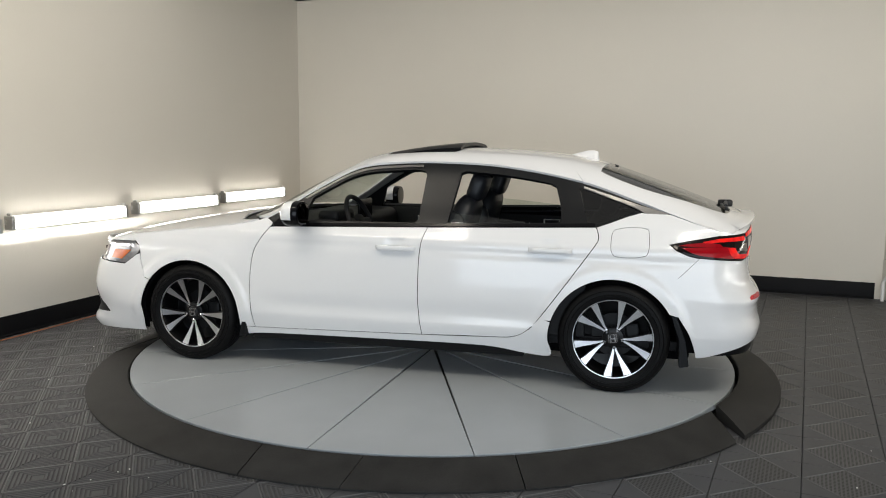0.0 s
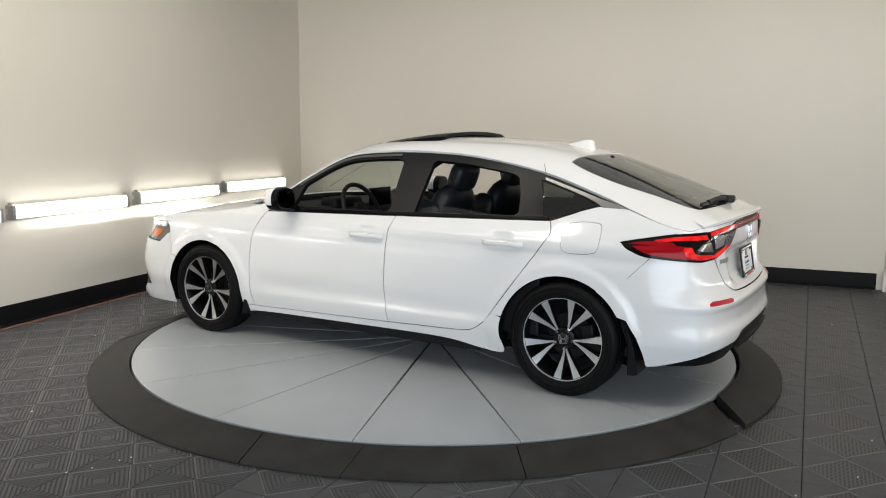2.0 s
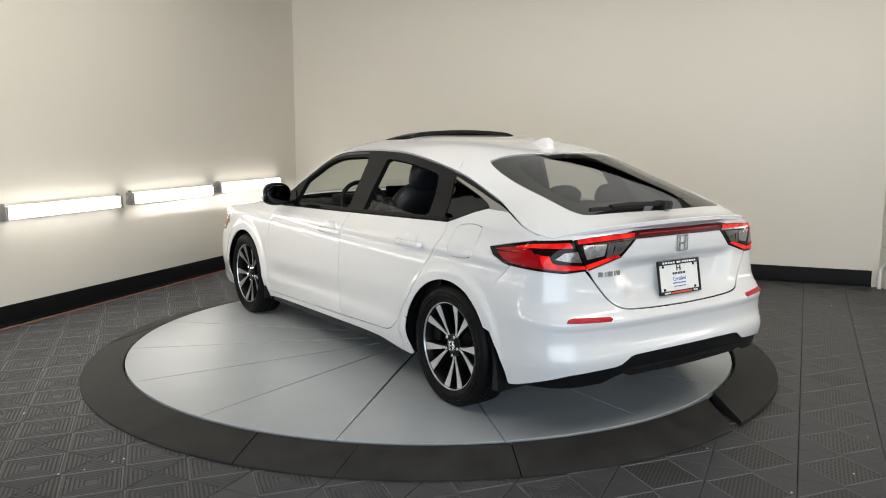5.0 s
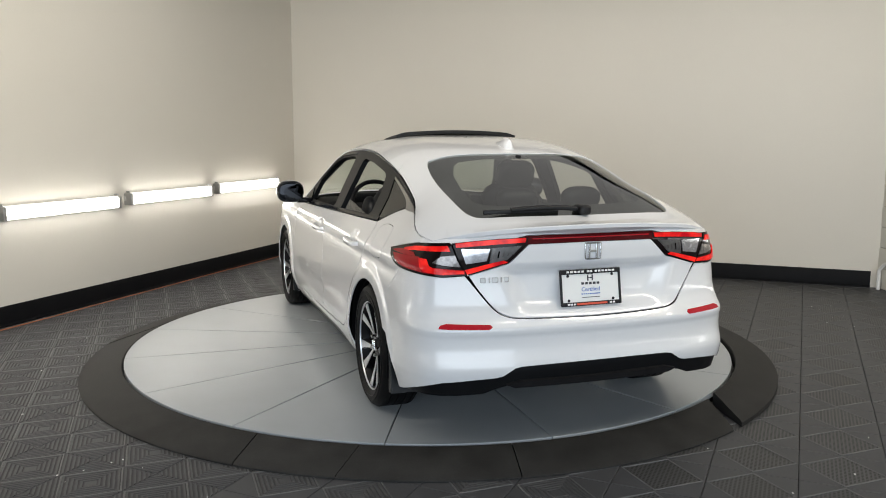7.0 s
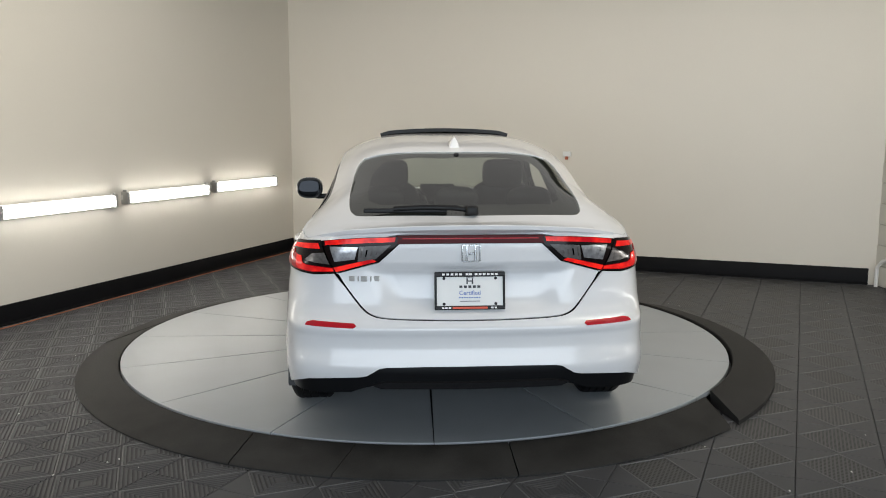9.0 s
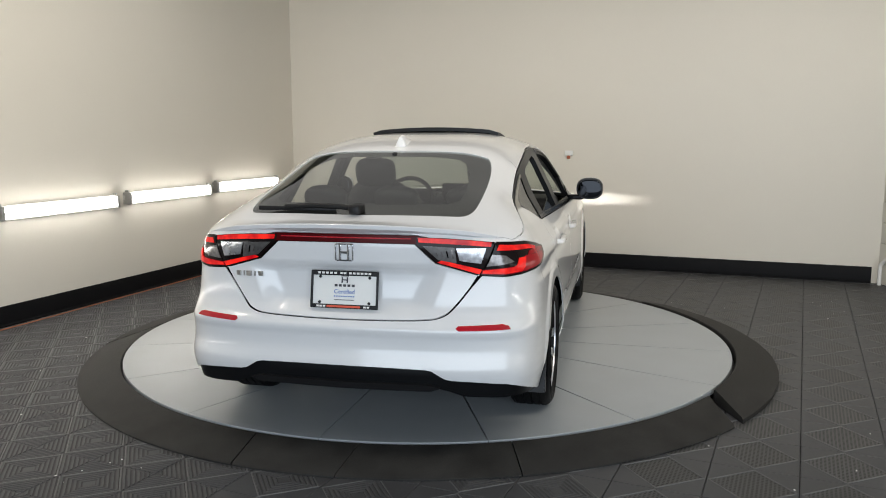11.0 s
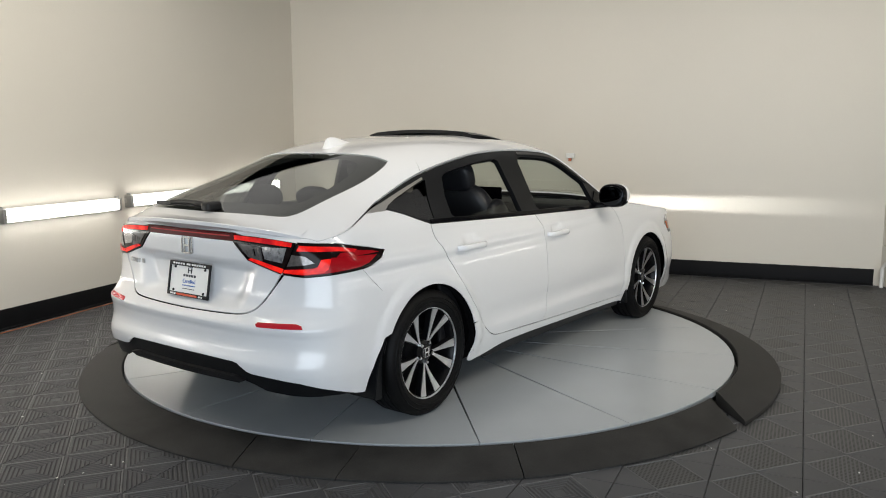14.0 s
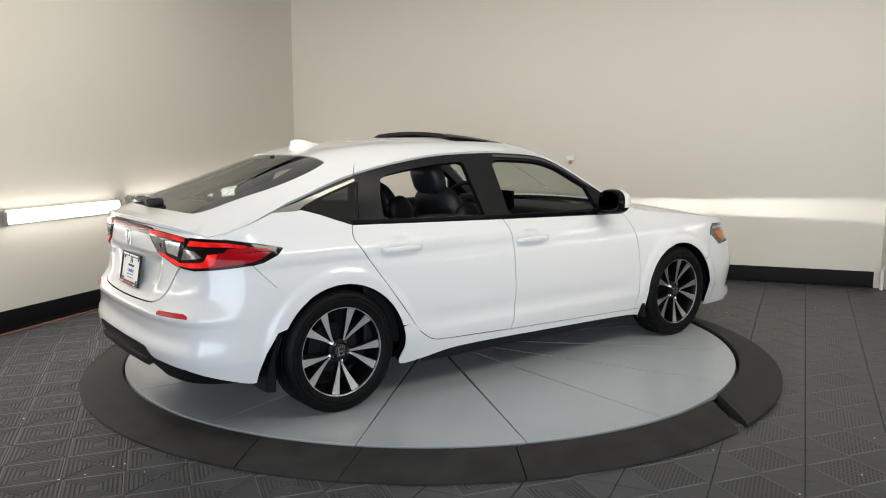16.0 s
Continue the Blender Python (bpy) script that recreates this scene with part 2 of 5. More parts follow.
lamp = strip_lamp(1.25)
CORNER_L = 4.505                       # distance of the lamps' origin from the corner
LEFT_IN = LEFT @ pose(0, 0.001, 0)
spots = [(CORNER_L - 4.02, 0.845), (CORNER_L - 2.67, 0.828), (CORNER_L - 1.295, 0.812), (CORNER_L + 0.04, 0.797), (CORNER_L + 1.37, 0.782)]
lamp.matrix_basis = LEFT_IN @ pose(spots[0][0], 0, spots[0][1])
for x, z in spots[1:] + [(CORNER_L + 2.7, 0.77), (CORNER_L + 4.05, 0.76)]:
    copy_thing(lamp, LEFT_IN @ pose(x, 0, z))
# the same row on the wall opposite, beside the camera
for k in range(5):
    copy_thing(lamp, RIGHT @ pose(2.75 + 1.34 * k, -0.003, 0.85, 0, 0, 180))
# ---- the car: surfaces ----
from mathutils import geometry

M_PAINT = mat("white_pearl_paint", (0.735, 0.74, 0.75), 0.34, coat=1.0, var=0.012, scale=1.5)
M_PAINT.node_tree.nodes["Principled BSDF"].inputs["Coat Roughness"].default_value = 0.07
M_GLOSS = mat("gloss_black", (0.004, 0.004, 0.005), 0.14, spec=0.2)
M_BARREL = mat("black_wheel_enamel", (0.004, 0.004, 0.0045), 0.3, spec=0.25)
M_TRIM = mat("satin_black_trim", (0.0055, 0.006, 0.007), 0.36, spec=0.28, var=0.1, scale=9)
# near-black; behind the body panels it stands in for shade in the gaps
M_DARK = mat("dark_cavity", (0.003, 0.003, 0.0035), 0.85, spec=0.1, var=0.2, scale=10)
M_TYRE = mat("tyre_rubber", (0.0035, 0.0035, 0.0038), 0.52, spec=0.16, var=0.25, scale=12, bump=0.25, bscale=140)
M_ALLOY = mat("machined_alloy", (0.76, 0.77, 0.79), 0.3, metal=1.0, var=0.06, scale=30, rvar=0.06)
M_CHANNEL = mat("dull_channel_metal", (0.16, 0.155, 0.15), 0.45, metal=1.0)
M_CHROME = mat("chrome", (0.75, 0.75, 0.76), 0.08, metal=1.0)
M_SATIN = mat("satin_chrome", (0.42, 0.41, 0.39), 0.36, metal=1.0)
M_RED = mat("lit_red_lens", (0.3, 0.002, 0.004), 0.12, emit=1.0, ecol=(1.0, 0.02, 0.02), spec=0.3)
# the glow is uneven along the guide, paler near its sources
nz = M_RED.node_tree.nodes.new("ShaderNodeTexNoise")
nz.inputs["Scale"].default_value = 14
tcn = M_RED.node_tree.nodes.new("ShaderNodeTexCoord")
M_RED.node_tree.links.new(tcn.outputs["Object"], nz.inputs["Vector"])
rmp = M_RED.node_tree.nodes.new("ShaderNodeValToRGB")
rmp.color_ramp.elements[0].position, rmp.color_ramp.elements[0].color = 0.32, (0.22, 0.001, 0.006, 1)
rmp.color_ramp.elements[1].position, rmp.color_ramp.elements[1].color = 0.72, (1.0, 0.03, 0.014, 1)
M_RED.node_tree.links.new(nz.outputs[0], rmp.inputs[0])
M_RED.node_tree.links.new(rmp.outputs[0], M_RED.node_tree.nodes["Principled BSDF"].inputs["Emission Color"])
M_REDLENS = mat("deep_red_lens", (0.2, 0.003, 0.007), 0.14, emit=0.10, ecol=(1.0, 0.012, 0.02), spec=0.2)
M_REDDIM = mat("dark_red_lens", (0.03, 0.001, 0.002), 0.25, spec=0.12, emit=0.035, ecol=(0.8, 0.01, 0.02))
# no lamp: weak emission stands in for light the reflector throws back
M_REFL = mat("glowing_red_reflector", (0.34, 0.004, 0.012), 0.15, spec=0.4, emit=0.08, ecol=(1, 0.03, 0.05), bump=0.3, bscale=400)
M_SMOKE = mat("smoked_lens", (0.008, 0.005, 0.005), 0.08, spec=0.2)
M_LAMPGREY = mat("grey_headlamp_lens", (0.16, 0.16, 0.165), 0.1, metal=0.3, var=0.4, scale=40)
M_CLEAR = mat("clear_lamp_cell", (0.42, 0.42, 0.44), 0.16, metal=0.7, coat=1.0, var=0.5, scale=45)
M_GREY_LENS = mat("grey_lamp_cell", (0.17, 0.155, 0.15), 0.16, metal=0.5, coat=1.0, var=0.3, scale=60)
M_LOUVRE = mat("smoky_lamp_cell", (0.09, 0.087, 0.087), 0.3, metal=0.3, var=0.4, scale=50)
M_AMBER = mat("amber_marker", (0.42, 0.075, 0.006), 0.15, spec=0.3, emit=0.1, ecol=(1, 0.3, 0.03))
M_SEAT = mat("black_seat_leather", (0.012, 0.013, 0.016), 0.45, var=0.2, scale=8, bump=0.06, bscale=120)
M_CABIN = mat("cabin_plastic", (0.008, 0.008, 0.009), 0.55, spec=0.3, var=0.2, scale=6, bump=0.2, bscale=200)
M_LINER = mat("grey_headliner", (0.42, 0.41, 0.39), 0.9, var=0.05, scale=30)


def glass(name, tint, dark, base=0.06):
    """A thin tinted pane: part clear, part mirror."""
    m = bpy.data.materials.new(name)
    m.use_nodes = True
    nt = m.node_tree
    nt.nodes.remove(nt.nodes["Principled BSDF"])
    tr = nt.nodes.new("ShaderNodeBsdfTransparent")
    tr.inputs[0].default_value = (*[c * dark for c in tint], 1)
    gl = nt.nodes.new("ShaderNodeBsdfGlossy")
    gl.inputs["Roughness"].default_value = 0.02
    lw = nt.nodes.new("ShaderNodeLayerWeight")
    lw.inputs[0].default_value = 0.5
    pw = nt.nodes.new("ShaderNodeMath")
    pw.operation = "POWER"
    pw.inputs[1].default_value = 4.0
    nt.links.new(lw.outputs["Facing"], pw.inputs[0])
    fr = nt.nodes.new("ShaderNodeMath")
    fr.operation = "MULTIPLY_ADD"
    fr.inputs[1].default_value, fr.inputs[2].default_value = 0.9, base
    nt.links.new(pw.outputs[0], fr.inputs[0])
    mx = nt.nodes.new("ShaderNodeMixShader")
    nt.links.new(fr.outputs[0], mx.inputs[0])
    nt.links.new(tr.outputs[0], mx.inputs[1])
    nt.links.new(gl.outputs[0], mx.inputs[2])
    nt.links.new(mx.outputs[0], nt.nodes["Material Output"].inputs[0])
    return m


M_GLASS = glass("green_tinted_glass", (0.86, 0.93, 0.88), 0.86)
M_PRIVACY = glass("dark_tinted_glass", (0.8, 0.84, 0.8), 0.16)
M_REARGLASS = glass("grey_tinted_glass", (0.9, 0.95, 0.9), 0.74, 0.1)
# black print and lining made paler: the glass's reflection put into the colour
M_BAND = mat("glass_sheen_band", (0.035, 0.032, 0.029), 0.6, var=0.1, scale=20)


def curve(*pts):
    """A smooth function through (x, value) pairs, in rising x (Catmull-Rom)."""
    xs, ys = [q[0] for q in pts], [q[1] for q in pts]
    n = len(xs)
    sl = [(ys[min(i + 1, n - 1)] - ys[max(i - 1, 0)]) / (xs[min(i + 1, n - 1)] - xs[max(i - 1, 0)]) for i in range(n)]

    def f(x):
        if x <= xs[0]:
            return ys[0]
        if x >= xs[-1]:
            return ys[-1]
        i = max(k for k in range(n) if xs[k] <= x)
        i = min(i, n - 2)
        h = xs[i + 1] - xs[i]
        t = (x - xs[i]) / h
        return (ys[i] * (1 + 2 * t) * (1 - t) ** 2 + sl[i] * h * t * (1 - t) ** 2 + ys[i + 1] * t * t * (3 - 2 * t) - sl[i + 1] * h * t * t * (1 - t))
    return f


def step(a, b, x):
    t = min(1, max(0, (x - a) / (b - a)))
    return t * t * (3 - 2 * t)


def smooth_line(pts, per=8):
    """Points along a Catmull-Rom line through pts."""
    out = []
    n = len(pts)
    for i in range(n - 1):
        p0, p1, p2, p3 = (Vector(pts[max(i - 1, 0)]), Vector(pts[i]), Vector(pts[i + 1]), Vector(pts[min(i + 2, n - 1)]))
        for k in range(per):
            t = k / per
            out.append(tuple(0.5 * ((2 * p1) + (p2 - p0) * t + (2 * p0 - 5 * p1 + 4 * p2 - p3) * t * t + (3 * p1 - p0 - 3 * p2 + p3) * t ** 3)))
    out.append(tuple(pts[-1]))
    return out


# plan outline of the body at bumper height, from the middle of the tail round the left side to the nose
PLAN = smooth_line([(-2.215, 0.0), (-2.21, 0.25), (-2.19, 0.5), (-2.125, 0.73), (-1.99, 0.828), (-1.75, 0.86), (-1.37, 0.873), (-0.8, 0.886), (0.0, 0.895), (0.8, 0.905), (1.37, 0.908), (1.75, 0.9), (2.06, 0.845), (2.235, 0.71), (2.325, 0.43), (2.36, 0.0)], 10)
LEN = [0.0]
for a_, b_ in zip(PLAN, PLAN[1:]):
    LEN.append(LEN[-1] + math.hypot(b_[0] - a_[0], b_[1] - a_[1]))
SECTION = curve((0.14, 0.935), (0.2, 0.955), (0.27, 0.978), (0.345, 0.999), (0.37, 1.0), (0.5, 0.996), (0.68, 0.985), (0.78, 0.976), (0.83, 0.968), (0.88, 0.942), (0.93, 0.908), (0.97, 0.882), (1.066, 0.835), (1.15, 0.79), (1.234, 0.745), (1.30, 0.700), (1.36, 0.64))
TAIL = curve((0.2, 0.03), (0.3, 0.004), (0.385, -0.012), (0.46, 0.006), (0.52, 0.006), (0.56, -0.002), (0.6, 0.028), (0.66, 0.06), (0.8, 0.072), (0.92, 0.066), (1.0, 0.075), (1.3, 0.1))
NOSE = curve((0.14, 0.01), (0.2, 0.045), (0.26, 0.0), (0.32, -0.03), (0.45, 0.0), (0.6, -0.03), (0.7, -0.08), (0.8, -0.13), (0.95, -0.4))


def contour(i, z):
    x, y = PLAN[i]
    r, n = step(-1.55, -2.05, x), step(1.6, 2.15, x)
    wy = SECTION(z)
    wy += (1 - wy) * (0.45 - 0.25 * step(0.6, 0.8, z)) * r          # less lean round the tail
    upper = step(0.95, 1.1, z) * step(-0.7, -1.7, x) * 0.068
    return x + r * TAIL(z) + n * NOSE(z), y * (wy - upper)


CACHE = {}


def level(z):
    key = round(z, 3)
    if key not in CACHE:
        CACHE[key] = [contour(i, key) for i in range(len(PLAN))]
    return CACHE[key]


def side(s, z, lift=0.0):
    """A point of the body side: s runs along the plan outline, z up."""
    i = min(max(np.searchsorted(LEN, s) - 1, 0), len(LEN) - 2)
    t = (s - LEN[i]) / (LEN[i + 1] - LEN[i])
    (x0, y0), (x1, y1) = contour(i, z), contour(i + 1, z)
    q = Vector((x0 + (x1 - x0) * t, y0 + (y1 - y0) * t, z))
    # wheel-arch flares: a flat raised band with a soft step at its rim
    for cx in (-1.36, 1.372):
        d = math.hypot(q.x - cx, z - 0.30)
        q.y += 0.010 * step(0.46, 0.415, d) * (1 if q.y > 0.5 else 0) * step(0.16, 0.3, z)
    # finger hollows behind the door handles
    for hx, hz in ((-0.05, 0.822), (-0.985, 0.84)):
        q.y -= 0.014 * math.exp(-(((q.x - hx) / 0.062) ** 4) - ((z - hz) / 0.034) ** 4)
    # hollow band under the shoulder crease, kicked-out foot of the doors
    along_ = step(2.05, 1.6, abs(q.x))
    q.y -= 0.0065 * math.exp(-((z - 0.80 - 0.018 * q.x) / 0.03) ** 2) * along_
    q.y += 0.003 * math.exp(-((z - 0.862 - 0.012 * q.x) / 0.014) ** 2) * along_
    q.y -= 0.012 * math.exp(-((z - 0.41) / 0.06) ** 2) * step(1.0, 0.7, abs(q.x + 0.05))
    return q


def sx(x, z):
    """(s, z) of the side point with that x."""
    lv = level(z)
    for i in range(20, len(lv) - 1):
        if lv[i][0] <= x <= lv[i + 1][0]:
            t = (x - lv[i][0]) / (lv[i + 1][0] - lv[i][0] + 1e-9)
            return (LEN[i] + t * (LEN[i + 1] - LEN[i]), z)
    return (LEN[-1], z) if x > 0 else (LEN[20], z)


def sy(y, z):
    """(s, z) of the tail point with that y >= 0."""
    lv = level(z)
    for i in range(0, 60):
        if lv[i][1] <= y <= lv[i + 1][1]:
            t = (y - lv[i][1]) / (lv[i + 1][1] - lv[i][1] + 1e-9)
            return (LEN[i] + t * (LEN[i + 1] - LEN[i]), z)
    return (0.0, z)


def sn(y, z):
    """(s, z) of the nose point with that y >= 0."""
    lv = level(z)
    for i in range(len(lv) - 2, 100, -1):
        if lv[i + 1][1] <= y <= lv[i][1]:
            t = (lv[i][1] - y) / (lv[i][1] - lv[i + 1][1] + 1e-9)
            return (LEN[i] + t * (LEN[i + 1] - LEN[i]), z)
    return (LEN[-1], z)


EDGE_Z = curve((-2.2, 0.93), (-1.98, 0.945), (-1.66, 1.04), (-1.48, 1.105), (-1.15, 1.215), (-0.7, 1.298), (-0.32, 1.322), (0.0, 1.318), (0.26, 1.285), (0.5, 1.165), (0.72, 1.03), (0.86, 0.955), (1.1, 0.905), (1.5, 0.86), (1.85, 0.815), (2.05, 0.78), (2.25, 0.72))
MID_Z = curve((-2.19, 0.995), (-2.1, 1.017), (-2.02, 1.042), (-1.7, 1.165), (-1.36, 1.285), (-1.15, 1.345), (-0.9, 1.385), (-0.6, 1.405), (-0.3, 1.412), (0.0, 1.40), (0.22, 1.37), (0.4, 1.305), (0.7, 1.165), (1.02, 0.995), (1.1, 0.975), (1.4, 0.935), (1.8, 0.87), (2.05, 0.82), (2.27, 0.735))
POWER = curve((-2.2, 4.5), (-1.2, 4.0), (0.2, 4.0), (0.7, 3.0), (1.1, 2.6), (2.2, 2.4))
EDGE_CACHE = {}


def edge_y(x):
    key = round(x, 3)
    if key not in EDGE_CACHE:
        s_, z_ = sx(key, EDGE_Z(key))
        EDGE_CACHE[key] = side(s_, z_).y
    return EDGE_CACHE[key]


def top(x, y, lift=0.0):
    """A point of the upper surface: bonnet, screen, roof, hatch."""
    ze, zc, ye = EDGE_Z(x), MID_Z(x), edge_y(x)
    if -1.95 < x < -1.5:
        # ease the bend of the edge towards the tail
        k = step(-1.5, -1.58, x) * step(-1.95, -1.88, x)
        ye += k * (sum(edge_y(x + 0.02 * j) for j in range(-4, 5)) / 9 - ye)
    t = min(1.0, abs(y) / ye)
    return Vector((x, y, ze + (zc - ze) * (1 - t ** POWER(x))))


def inside(q, poly):
    x, y = q
    hit = False
    for (x0, y0), (x1, y1) in zip(poly, poly[1:] + poly[:1]):
        if (y0 > y) != (y1 > y) and x < (x1 - x0) * (y - y0) / (y1 - y0) + x0:
            hit = not hit
    return hit


def resample(poly, d):
    out = []
    for (x0, y0), (x1, y1) in zip(poly, poly[1:] + poly[:1]):
        n = max(1, int(math.ceil(math.hypot(x1 - x0, y1 - y0) / d)))
        out += [(x0 + (x1 - x0) * k / n, y0 + (y1 - y0) * k / n) for k in range(n)]
    clean = []
    for q in out:
        if not clean or math.hypot(q[0] - clean[-1][0], q[1] - clean[-1][1]) > d * 0.2:
            clean.append(q)
    return clean


def shrink(poly, d):
    """The outline moved inwards by d."""
    area2 = sum(x0 * y1 - x1 * y0 for (x0, y0), (x1, y1) in zip(poly, poly[1:] + poly[:1]))
    sg = 1 if area2 > 0 else -1
    out = []
    n = len(poly)
    for i in range(n):
        a, b, c = Vector(poly[i - 1]), Vector(poly[i]), Vector(poly[(i + 1) % n])
        e0, e1 = (b - a), (c - b)
        if e0.length < 1e-7 or e1.length < 1e-7:
            out.append(tuple(b))
            continue
        n0, n1 = Vector((-e0.y, e0.x)).normalized() * sg, Vector((-e1.y, e1.x)).normalized() * sg
        m = n0 + n1
        k = d / max(0.35, m.length_squared / 2)
        out.append(tuple(b + m * k * 1.0 if m.length > 1e-6 else b))
    return out


SHEETS = {}


def sheet(name, outline, surf, material, parent, holes=(), lift=0.0, depth=0.006, gap=0.0, grid=0.035, fine=0.02, flip=False, label="", both=True):
    """A pressed panel: an outline in the surface's own coordinates, filled, laid on the surface and turned in at its rim.
    both: the mirrored one for the other side of the car too. Returns the parts."""
    poly = resample(outline, fine)
    if gap:
        poly = shrink(poly, gap)
    hl = [resample(h, fine) for h in holes]
    pts = [Vector(q) for q in poly]
    edges = [(i, (i + 1) % len(poly)) for i in range(len(poly))]
    for h in hl:
        k = len(pts)
        pts += [Vector(q) for q in h]
        edges += [(k + i, k + (i + 1) % len(h)) for i in range(len(h))]
    rim = np.array([tuple(q) for q in pts])
    lo, hi = rim.min(0), rim.max(0)
    row = 0
    v = lo[1] + grid * 0.5
    while v < hi[1]:
        u = lo[0] + (0.5 if row % 2 else 0.0) * grid
        while u < hi[0]:
            if inside((u, v), poly) and not any(inside((u, v), h) for h in hl) and np.hypot(*(rim - (u, v)).T).min() > grid * 0.55:
                pts.append(Vector((u, v)))
            u += grid
        v += grid * 0.87
        row += 1
    vs, es, fs, *_ = geometry.delaunay_2d_cdt(pts, edges, [], 0, 1e-6)
    flat = [tuple(q) for q in vs]
    keep = []
    for f in fs:
        c = (sum(flat[i][0] for i in f) / 3, sum(flat[i][1] for i in f) / 3)
        if inside(c, poly) and not any(inside(c, h) for h in hl):
            keep.append(tuple(f))
    pos, nor = [], []
    for u, v in flat:
        e = 0.003
        q = surf(u, v)
        nn = (surf(u + e, v) - surf(u - e, v)).cross(surf(u, v + e) - surf(u, v - e))
        nn = nn.normalized() if nn.length > 1e-12 else Vector((0, 0, 1))
        pos.append(q)
        nor.append(nn)
    outward = nor[len(nor) // 2]
    ref = pos[len(pos) // 2] - Vector((0, 0, 0.6))
    sg = 1 if outward.dot(ref) > 0 else -1
    nor = [q * sg for q in nor]
    pos = [q + w * lift for q, w in zip(pos, nor)]
    used = {}
    for f in keep:
        for a, b in ((f[0], f[1]), (f[1], f[2]), (f[2], f[0])):
            used[(a, b)] = used.get((a, b), 0) + 1
    border = [(a, b) for a, b in used if (b, a) not in used]
    made = []
    for sgn in ((1, -1) if both else (1,)):
        verts = [Vector((q.x, q.y * sgn, q.z)) for q in pos]
        norms = [Vector((q.x, q.y * sgn, q.z)) for q in nor]
        tri0 = keep[0]
        n_geo = (verts[tri0[1]] - verts[tri0[0]]).cross(verts[tri0[2]] - verts[tri0[0]])
        rev = n_geo.dot(norms[tri0[0]]) < 0
        faces = [f[::-1] if rev else f for f in keep]
        if depth:
            mp, mq = {}, {}
            for a, b in border:
                for i in (a, b):
                    if i not in mp:
                        mp[i] = len(verts)
                        verts.append(verts[i].copy())
                        norms.append(None)
                        mq[i] = len(verts)
                        verts.append(verts[i] - norms[i] * depth)
                        norms.append(None)
                q4 = (mp[b], mp[a], mq[a], mq[b])
                faces.append(q4[::-1] if rev else q4)
        me = bpy.data.meshes.new(name)
        me.from_pydata([tuple(q) for q in verts], [], faces)
        for pl in me.polygons:
            pl.use_smooth = len(pl.vertices) == 3
        me.update()
        cn = []
        for pl in me.polygons:
            for vi in pl.vertices:
                cn.append(tuple(norms[vi]) if norms[vi] is not None else tuple(pl.normal))
        me.normals_split_custom_set(cn)
        me.materials.append(material)
        ob = new(name, me)
        ob.parent = parent
        if label:
            tagged(ob, label)
        made.append(ob)
    return made


def mapx(pts):
    return [sx(x, z) for x, z in pts]


def arc_pts(cx, cz, r, a0, a1, n=26):
    return [(cx + r * math.cos(radians(a0 + (a1 - a0) * k / n)), cz + r * math.sin(radians(a0 + (a1 - a0) * k / n))) for k in range(n + 1)]


# ---- the car: panels ----
car = tagged(new("car"), "white five-door hatchback with black-and-silver wheels, windows down", "car")
GAP = 0.0026
BELT = curve((-1.25, 0.957), (-0.24, 0.929), (0.6, 0.909), (0.82, 0.903))
FRONT_CUT = smooth_line([(0.905, 0.247), (0.925, 0.42), (0.925, 0.6), (0.895, 0.76), (0.82, 0.88), (0.80, 0.905)])
MID_CUT = smooth_line([(-0.238, 0.929), (-0.212, 0.85), (-0.2, 0.75), (-0.196, 0.55), (-0.2, 0.42), (-0.222, 0.272)])
REAR_CUT = smooth_line([(-0.66, 0.287), (-0.79, 0.298), (-0.88, 0.35), (-0.97, 0.46), (-1.12, 0.67), (-1.245, 0.85), (-1.266, 0.90), (-1.25, 0.957)])
AXLES = {"front": (1.372, 0.300), "rear": (-1.36, 0.300)}
ARCH = 0.366

# front door
sill_f = smooth_line([(-0.222, 0.272), (0.3, 0.26), (0.905, 0.247)])
belt_f = [(x, BELT(x)) for x in np.linspace(0.80, -0.238, 16)]
front_doors = sheet("front_door", mapx(sill_f[:-1] + FRONT_CUT[:-1] + belt_f[:-1] + MID_CUT[:-1]), side, M_PAINT, car, gap=GAP, label="white pressed door skin", grid=0.018)
# rear door
belt_r = [(x, BELT(x)) for x in np.linspace(-1.25, -0.238, 16)]
rear_doors = sheet("rear_door", mapx(belt_r[:-1] + MID_CUT[:-1] + smooth_line([(-0.222, 0.272), (-0.45, 0.281), (-0.66, 0.287)])[:-1] + REAR_CUT[:-1]), side, M_PAINT, car, gap=GAP, label="white pressed door skin", grid=0.018)

# sill under the doors, with a black lower lip
sill_top = smooth_line([(0.985, 0.2), (0.96, 0.246), (0.905, 0.247), (0.3, 0.26), (-0.222, 0.272), (-0.66, 0.287), (-0.79, 0.298), (-0.88, 0.35), (-0.94, 0.414), (-1.008, 0.402)], 5)
sill_low = smooth_line([(-0.998, 0.36), (-0.994, 0.29), (-1.008, 0.19), (-0.86, 0.193), (-0.6, 0.225), (0.0, 0.222), (0.85, 0.207), (0.97, 0.175)], 5)
sheet("sill", mapx(sill_top + sill_low), side, M_PAINT, car, gap=GAP)
sheet("sill_lip", mapx([(0.94, 0.207), (0.85, 0.21), (0.0, 0.225), (-0.6, 0.228), (-0.86, 0.196), (-0.84, 0.165), (0.94, 0.165)]), side, M_TRIM, car, lift=-0.012)

